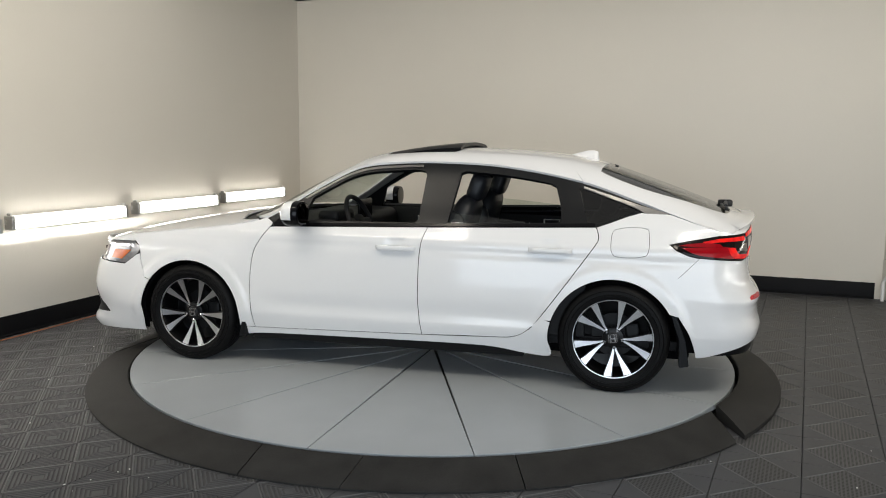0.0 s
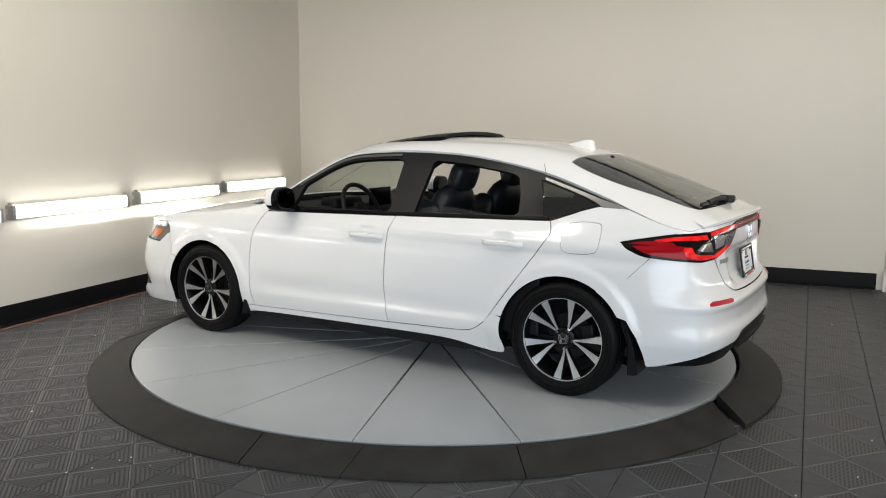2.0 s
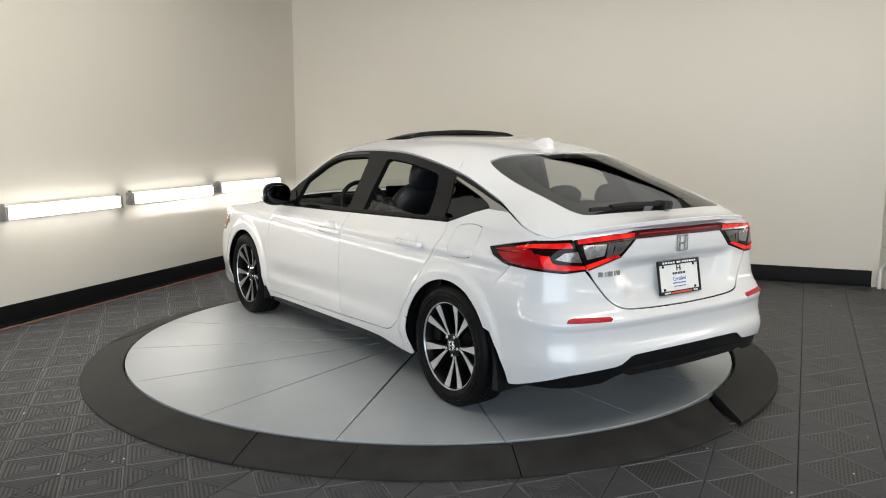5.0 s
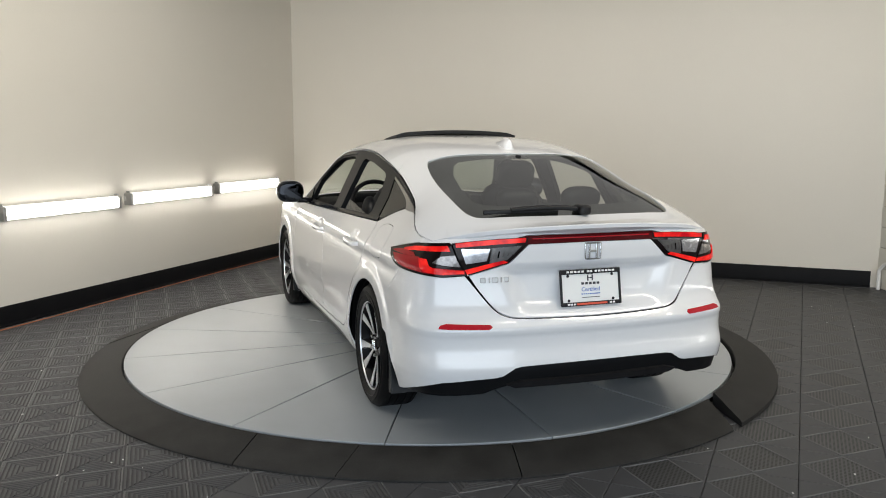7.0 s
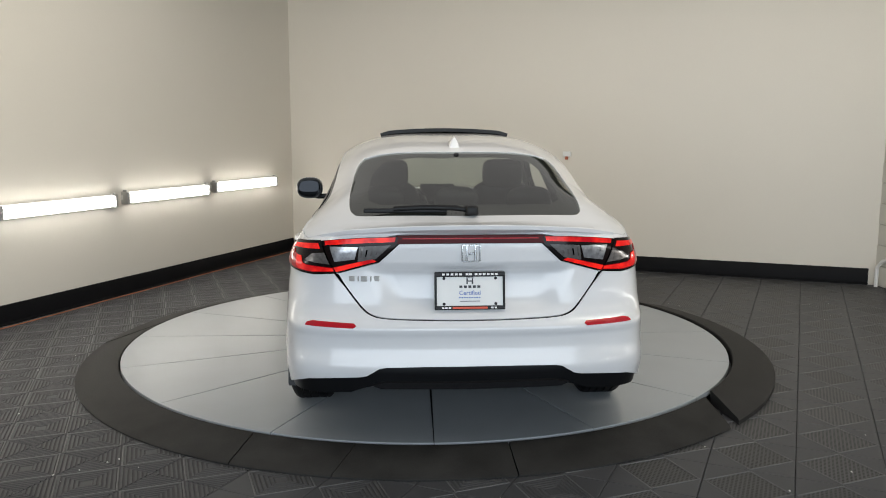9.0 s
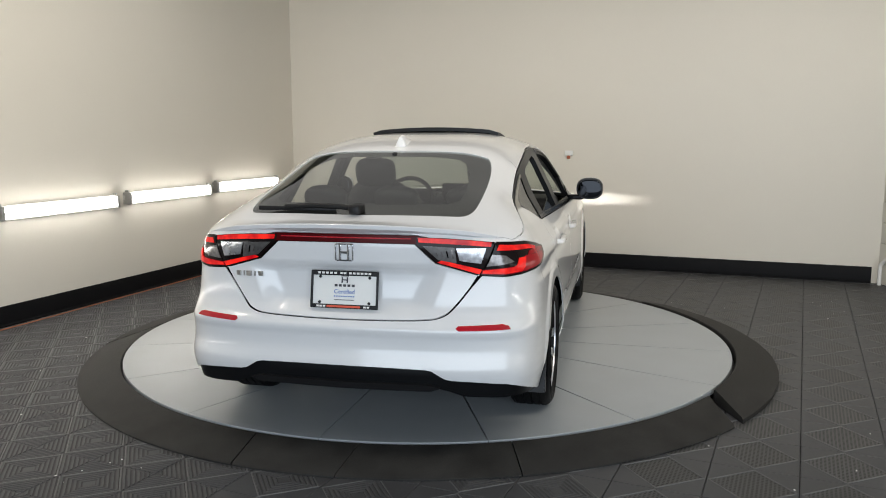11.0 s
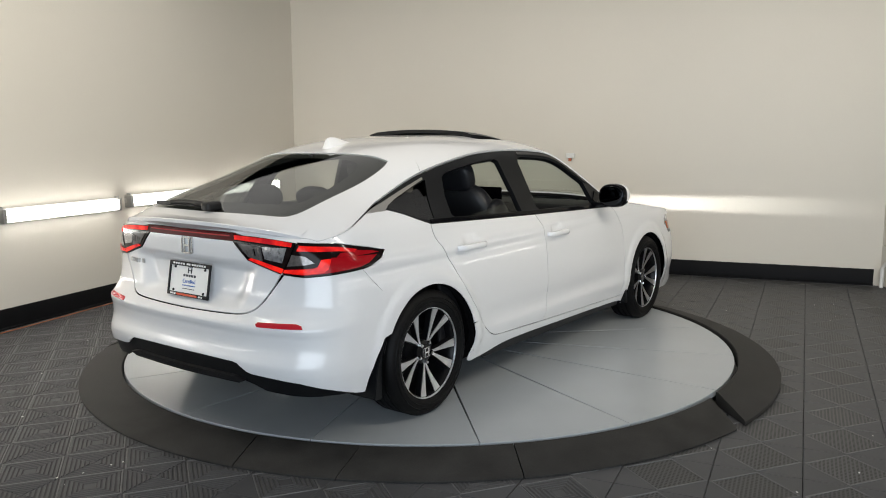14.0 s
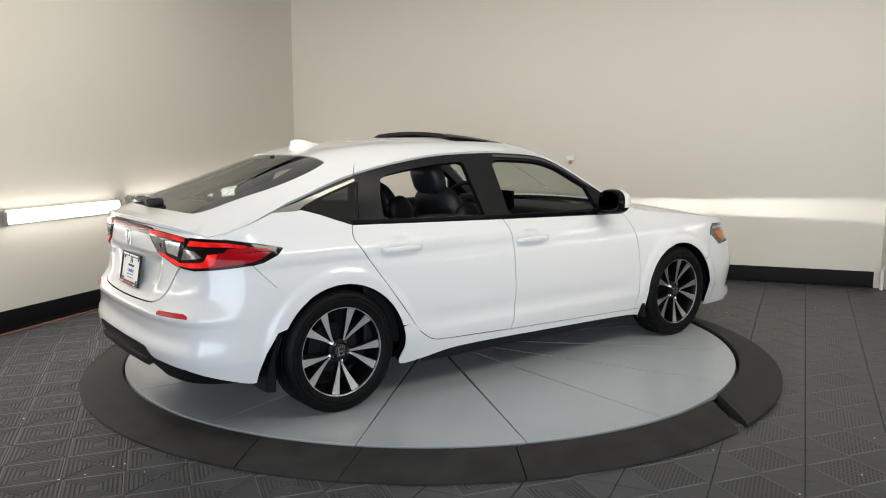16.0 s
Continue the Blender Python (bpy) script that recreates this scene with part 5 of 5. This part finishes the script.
def seat(x, y, wide=0.25):
    s_ = part("seat", cushion(0.27, wide, 0.10), M_SEAT, car, "black leather front seat", smooth=60)
    s_.matrix_basis = pose(x + 0.12, y, 0.50, 0, -8, 0)
    b = part("backrest", cushion(0.085, wide * 0.92, 0.33), M_SEAT, s_, smooth=60)
    b.matrix_basis = pose(-0.26, 0, 0.34, 0, -14, 0)
    for sg in (1, -1):
        o = part("bolster", cushion(0.105, 0.055, 0.26), M_SEAT, s_, smooth=60)
        o.matrix_basis = pose(-0.22, sg * wide * 0.86, 0.30, 0, -14, 0)
    h = part("headrest", cushion(0.055, 0.13, 0.09, 4.0), M_SEAT, s_, smooth=60)
    h.matrix_basis = pose(-0.365, 0, 0.715, 0, -12, 0)
    for sg in (1, -1):
        part("headrest_post", tube([(-0.35, sg * 0.05, 0.55), (-0.36, sg * 0.05, 0.68)], 0.007, 8), M_CHROME, s_, smooth=50)
    return s_


seat(-0.12, 0.37)
seat(-0.12, -0.37)
rb = part("rear_bench", cushion(0.27, 0.66, 0.11, 5), M_SEAT, car, "black leather rear bench", smooth=60)
rb.matrix_basis = pose(-0.78, 0, 0.48, 0, -6, 0)
bb = part("backrest", cushion(0.085, 0.66, 0.30, 5), M_SEAT, rb, smooth=60)
bb.matrix_basis = pose(-0.34, 0, 0.30, 0, -22, 0)
for y in (-0.40, 0.0, 0.40):
    o = part("headrest", cushion(0.055, 0.12, 0.065, 2.8), M_SEAT, rb, smooth=60)
    o.matrix_basis = pose(-0.46, y, 0.63, 0, -18, 0)

# low-beam projectors: a lit strip at the back of a dark tube, seen through the slot in the lamp
for lamp_, sgn in zip(heads, (1, -1)):
    x0 = side(*sn(0.56, 0.692)).x - 0.008
    y0, y1 = sorted((sgn * 0.49, sgn * 0.63))
    tb = join(box(x0 - 0.16, x0 - 0.012, y0, y1, 0.698, 0.702), box(x0 - 0.16, x0 - 0.012, y0, y1, 0.682, 0.686), box(x0 - 0.165, x0 - 0.158, y0, y1, 0.682, 0.702), box(x0 - 0.16, x0 - 0.012, y0 - 0.004, y0, 0.682, 0.702), box(x0 - 0.16, x0 - 0.012, y1, y1 + 0.004, 0.682, 0.702))
    part("projector_tube", tb, M_DARK, lamp_)
    ya, yb = sorted((sgn * 0.515, sgn * 0.605))
    bm = bmesh.new()
    bm.faces.new([bm.verts.new((x0 - 0.155, y, z)) for y, z in ((ya, 0.6895), (yb, 0.6895), (yb, 0.6935), (ya, 0.6935))])
    bm.normal_update()
    if list(bm.faces)[0].normal.x < 0:
        bmesh.ops.reverse_faces(bm, faces=bm.faces[:])
    part("projector_source", bm, M_BEAM, lamp_, "lit headlamp source")
# ---- floor tiles ----
TILE_A = 65.3                          # direction of the tile rows in plan
PN, PU = 0.3675, 0.373
N0, U0 = 2.418, -0.9955


def tile_material(name, col, holes):
    """Moulded plastic: rows of small slots, or fine ribs, cut into the face."""
    m = mat(name, col, 0.5, var=0.18, scale=3.0, bump=0.1, bscale=120, rvar=0.1)
    nt = m.node_tree
    b = nt.nodes["Principled BSDF"]
    tc = nt.nodes.new("ShaderNodeTexCoord")
    sep = nt.nodes.new("ShaderNodeSeparateXYZ")
    nt.links.new(tc.outputs["Object"], sep.inputs[0])
    vals = []
    for axis, k in ((0, math.tau / 0.017), (1, math.tau / (0.017 if holes else 0.0001))):
        mul = nt.nodes.new("ShaderNodeMath")
        mul.operation = "MULTIPLY"
        mul.inputs[1].default_value = k
        nt.links.new(sep.outputs[axis], mul.inputs[0])
        si = nt.nodes.new("ShaderNodeMath")
        si.operation = "SINE"
        nt.links.new(mul.outputs[0], si.inputs[0])
        vals.append(si)
    mn = nt.nodes.new("ShaderNodeMath")
    mn.operation = "MINIMUM"
    nt.links.new(vals[0].outputs[0], mn.inputs[0])
    if holes:
        nt.links.new(vals[1].outputs[0], mn.inputs[1])
    else:
        mn.inputs[1].default_value = 1.0
    ramp = nt.nodes.new("ShaderNodeMapRange")
    ramp.inputs["From Min"].default_value, ramp.inputs["From Max"].default_value = (-0.35, 0.05) if holes else (0.2, 0.7)
    nt.links.new(mn.outputs[0], ramp.inputs["Value"])
    old = b.inputs["Base Color"].links[0].from_socket
    mixc = nt.nodes.new("ShaderNodeMix")
    mixc.data_type = "RGBA"
    nt.links.new(ramp.outputs[0], mixc.inputs["Factor"])
    nt.links.new(old, mixc.inputs[6])
    mixc.inputs[7].default_value = (0.004, 0.004, 0.004, 1) if holes else (*[c * 0.75 for c in col], 1)
    info = nt.nodes.new("ShaderNodeObjectInfo")
    hsv = nt.nodes.new("ShaderNodeHueSaturation")
    vr = nt.nodes.new("ShaderNodeMapRange")
    vr.inputs["To Min"].default_value, vr.inputs["To Max"].default_value = 0.88, 1.12
    nt.links.new(info.outputs["Random"], vr.inputs["Value"])
    nt.links.new(vr.outputs[0], hsv.inputs["Value"])
    nt.links.new(mixc.outputs[2], hsv.inputs["Color"])
    nt.links.new(hsv.outputs[0], b.inputs["Base Color"])
    return m


M_TILE = mat("grey_floor_plastic", (0.062, 0.063, 0.067), 0.5, var=0.2, scale=3.0, bump=0.12, bscale=120, rvar=0.1)
M_HOLES = tile_material("slotted_floor_plastic", (0.08, 0.08, 0.081), True)
# darker than the tile: shade between the ribs put into the colour
M_GROOVE = mat("shaded_groove_plastic", (0.056, 0.056, 0.058), 0.7, var=0.25, scale=6.0)
# about twice as pale as the tile, for the raised diamond rib
M_RIDGE = mat("pale_ridge_plastic", (0.12, 0.12, 0.122), 0.45, var=0.25, scale=6.0)
bm = bmesh.new()
vs_ = [bm.verts.new((x, y, FLOOR - 0.016)) for x, y in ((-9, -10), (6, -10), (6, 6.5), (-9, 6.5))]
bm.faces.new(vs_)
floor = tagged(part("floor", bm, M_DARK), "dark grey modular plastic tile floor", "floor", kind="structure")


def tile_mesh(ribbed=False, corners=False):
    """One tile: a bevelled slab with a raised diamond rib round a field that is slotted or ribbed in rings; the corners plain or ribbed."""
    me = bpy.data.meshes.new("tile")
    a, b = PN / 2 - 0.0012, PU / 2 - 0.0004
    v, f, mi = [], [], []

    def ringv(sx_, sy_, z, kind):
        k = len(v)
        if kind == "sq":
            v.extend([(-sx_, -sy_, z), (sx_, -sy_, z), (sx_, sy_, z), (-sx_, sy_, z)])
        else:
            v.extend([(0, -sy_, z), (sx_, 0, z), (0, sy_, z), (-sx_, 0, z)])
        return k
    s0 = ringv(a, b, -0.014, "sq")
    s1 = ringv(a, b, -0.003, "sq")
    s2 = ringv(a - 0.003, b - 0.003, 0.0, "sq")
    d0 = ringv(a - 0.004, b - 0.004, 0.0, "di")
    d1 = ringv(a - 0.006, b - 0.006, 0.0022, "di")
    d2 = ringv(a - 0.012, b - 0.012, 0.0022, "di")
    d3 = ringv(a - 0.014, b - 0.014, -0.001, "di")
    for p_, q_, m in ((s0, s1, 0), (s1, s2, 0), (d0, d1, 2), (d1, d2, 2), (d2, d3, 2)):
        for j in range(4):
            i = (j + 1) % 4
            f.append((p_ + j, p_ + i, q_ + i, q_ + j))
            mi.append(m)
    if ribbed:
        prev, r_ = d3, a - 0.014
        while r_ > 0.045:
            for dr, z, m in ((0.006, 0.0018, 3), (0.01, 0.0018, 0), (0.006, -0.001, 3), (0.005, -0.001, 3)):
                r_ -= dr
                k = ringv(r_, r_ * b / a, z, "di")
                for j in range(4):
                    i = (j + 1) % 4
                    f.append((prev + j, prev + i, k + i, k + j))
                    mi.append(m)
                prev = k
        f.append((prev, prev + 1, prev + 2, prev + 3))
        mi.append(0)
    else:
        f.append((d3, d3 + 1, d3 + 2, d3 + 3))
        mi.append(1)
    for j in range(4):                   # corner fields between the square rim and the diamond
        i = (j + 1) % 4
        f.append((s2 + j, s2 + i, d0 + j))
        mi.append(0)
        if not corners:
            f.append((s2 + j, d0 + j, d0 + (j - 1) % 4))
            mi.append(0)
            continue
        top_, e0, e1 = Vector(v[s2 + j]), Vector(v[d0 + j]), Vector(v[d0 + (j - 1) % 4])
        pe, pf, h_ = d0 + j, d0 + (j - 1) % 4, 0.0
        while h_ < 0.82:
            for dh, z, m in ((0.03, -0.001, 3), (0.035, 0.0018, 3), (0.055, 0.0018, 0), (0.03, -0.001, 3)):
                h_ += dh
                k = len(v)
                for q in (e0.lerp(top_, h_), e1.lerp(top_, h_)):
                    v.append((q.x, q.y, z))
                f.append((k, pe, pf, k + 1))
                mi.append(m)
                pe, pf = k, k + 1
        f.append((s2 + j, pe, pf))
        mi.append(0)
    me.from_pydata(v, [], f)
    for m in (M_TILE, M_HOLES, M_RIDGE, M_GROOVE):
        me.materials.append(m)
    me.polygons.foreach_set("material_index", mi)
    me.update()
    return me


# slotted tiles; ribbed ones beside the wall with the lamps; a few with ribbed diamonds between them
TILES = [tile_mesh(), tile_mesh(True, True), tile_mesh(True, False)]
ta = radians(TILE_A)
ux, uy = math.cos(ta), math.sin(ta)      # along the rows
nx, ny = uy, -ux                         # across
spots_t = []
lc, ls = math.cos(radians(LEFT_A)), math.sin(radians(LEFT_A))
bc, bs = math.cos(radians(BACK_A)), math.sin(radians(BACK_A))
for i in range(-40, 40):
    for j in range(-40, 40):
        n_, u_ = N0 + (i + 0.5) * PN, U0 + (j + 0.5) * PU
        x, y = n_ * nx + u_ * ux, n_ * ny + u_ * uy
        left_d = (x - CORNER[0]) * ls - (y - CORNER[1]) * lc        # room side positive
        back_d = (x - CORNER[0]) * bs - (y - CORNER[1]) * bc
        if left_d < -0.3 or back_d < -0.3 or x > RIGHT0.x + 0.2 or y < -8.6 or math.hypot(x, y) < 1.75:
            continue
        kind_t = 1 if i <= -7 else 2 if i <= -3 and j <= -3 else 0
        spots_t.append((y < -3.3 or x < -4.2, math.hypot(x, y + 1.0), x, y, kind_t))
spots_t.sort()
for far, d, x, y, kind_t in spots_t[:300]:
    ob = new("tile", TILES[kind_t])
    ob.parent = floor
    ob.matrix_basis = pose(x, y, FLOOR, 0, 0, TILE_A - 90)
v_, f_, m_ = [], [], []
src = [([tuple(q.co) for q in me.vertices], [tuple(q.vertices) for q in me.polygons], [q.material_index for q in me.polygons]) for me in TILES]
for far, d, x, y, kind_t in spots_t[300:]:
    m = pose(x, y, FLOOR, 0, 0, TILE_A - 90)
    k = len(v_)
    v_ += [tuple(m @ Vector(q)) for q in src[kind_t][0]]
    f_ += [tuple(k + i for i in q) for q in src[kind_t][1]]
    m_ += src[kind_t][2]
me = bpy.data.meshes.new("floor_tiles")
me.from_pydata(v_, [], f_)
for m in (M_TILE, M_HOLES, M_RIDGE, M_GROOVE):
    me.materials.append(m)
me.polygons.foreach_set("material_index", m_)
me.update()
tagged(new("floor_tiles", me), "dark grey plastic floor tiles", "floor tile", kind="stuff")

# ---- small things on floor and walls ----
cord_pts = [LEFT @ Vector((x, 0.055 + 0.02 * noise.noise((x * 0.8, 3, 0)) + 0.03 * step(0.6, 5.5, x), 0)) for x in np.linspace(0.2, 7.0, 60)]
tagged(part("extension_cord", tube([(q.x, q.y, FLOOR + 0.008) for q in cord_pts], 0.0045, 8), M_CORD, smooth=50), "orange extension cord lying along the wall", "cord")
crumbs = bmesh.new()
rng = random.Random(4)
for k in range(70):
    if k % 2:
        x, y = rng.uniform(1.2, 3.6), rng.uniform(-2.6, 1.5)
    else:
        x, y = rng.uniform(-3.0, -1.2), rng.uniform(-2.4, 0.4)
    if math.hypot(x, y) < 2.33:
        continue
    s_ = rng.uniform(0.002, 0.0045)
    bb_ = box(-s_, s_, -s_ * 0.6, s_ * 0.6, 0, s_ * 0.5, 0, m=Matrix.Translation((x, y, FLOOR + 0.0022)) @ pose(0, 0, 0, 0, 0, rng.uniform(0, 180)))
    crumbs = join(crumbs, bb_)
tagged(part("floor_litter", crumbs, M_WHITE), "white crumbs of litter on the floor", "litter", kind="stuff")

# alarm fitting on the back wall
al = tagged(new("wall_box"), "small white wall box with a red-brown tag", "wall box")
part("casing", box(-0.045, 0.045, -0.035, 0.0, -0.02, 0.035, 0.006), M_WHITE, al)
part("tag", box(-0.018, 0.012, -0.03, -0.004, -0.055, -0.012, 0.003), mat("rusty_red", (0.42, 0.12, 0.06), 0.6, var=0.3, scale=40), al)
al.matrix_basis = BACK @ pose(3.56, -0.001, 1.19)

# right wall of painted blocks and the white pipe at its foot
M_BLOCK = mat("painted_block", (0.66, 0.64, 0.58), 0.6, var=0.06, scale=5, bump=0.5, bscale=70)
M_JOINT = mat("block_joint", (0.5, 0.48, 0.43), 0.8, var=0.1, scale=8)
wr = tagged(part("wall_right", box(0.0, 10.5, 0.012, 0.2, FLOOR, CEIL_Z, m=RIGHT), M_JOINT), "cream painted concrete block wall", "wall", kind="structure")
blk = None
for r in range(16):
    for k in range(4):
        z0 = FLOOR + r * 0.203
        x0 = k * 0.406 - (0.203 if r % 2 else 0)
        if blk is None:
            ob = part("block", box(0.004, 0.402, 0.0, 0.02, 0.004, 0.199, 0.004, seg=1), M_BLOCK, wr)
            blk = ob.data
        else:
            ob = new("block", blk)
            ob.parent = wr
        ob.matrix_basis = RIGHT @ pose(x0, 0, z0)
pp = tagged(part("drain_pipe", tube([RIGHT @ Vector((0.10, -0.04, z)) for z in (FLOOR + 0.002, 0.02, 0.08, 0.13)] + [RIGHT @ Vector((0.17, -0.035, 0.19)), RIGHT @ Vector((0.24, -0.02, 0.22))], 0.018, 10), M_WHITE, smooth=50), "white plastic pipe bent at the wall foot", "pipe")
# walls that close the bay behind the camera
tagged(part("wall_front", join(box(-8, -4.0, -8.7, -8.5, FLOOR, CEIL_Z), box(4.8, 6, -8.7, -8.5, FLOOR, CEIL_Z), box(-4.0, 4.8, -8.7, -8.5, 2.9, CEIL_Z)), M_WALL), "beige wall with the open bay doorway", "wall", kind="structure")


def motions():
    """The turntable and the car on it turn together about the centre."""
    ox, oy = 0.0847, -0.1047
    rows, rows_disc = [], []
    for t, a in TURN:
        c_, s_ = math.cos(radians(a)), math.sin(radians(a))
        rows.append((t, pose(c_ * ox - s_ * oy, s_ * ox + c_ * oy, 0, 0, 0, a)))
        rows_disc.append((t, pose(0, 0, 0, 0, 0, a)))
    walk(car, rows)
    walk(turntable, rows_disc)


motions()
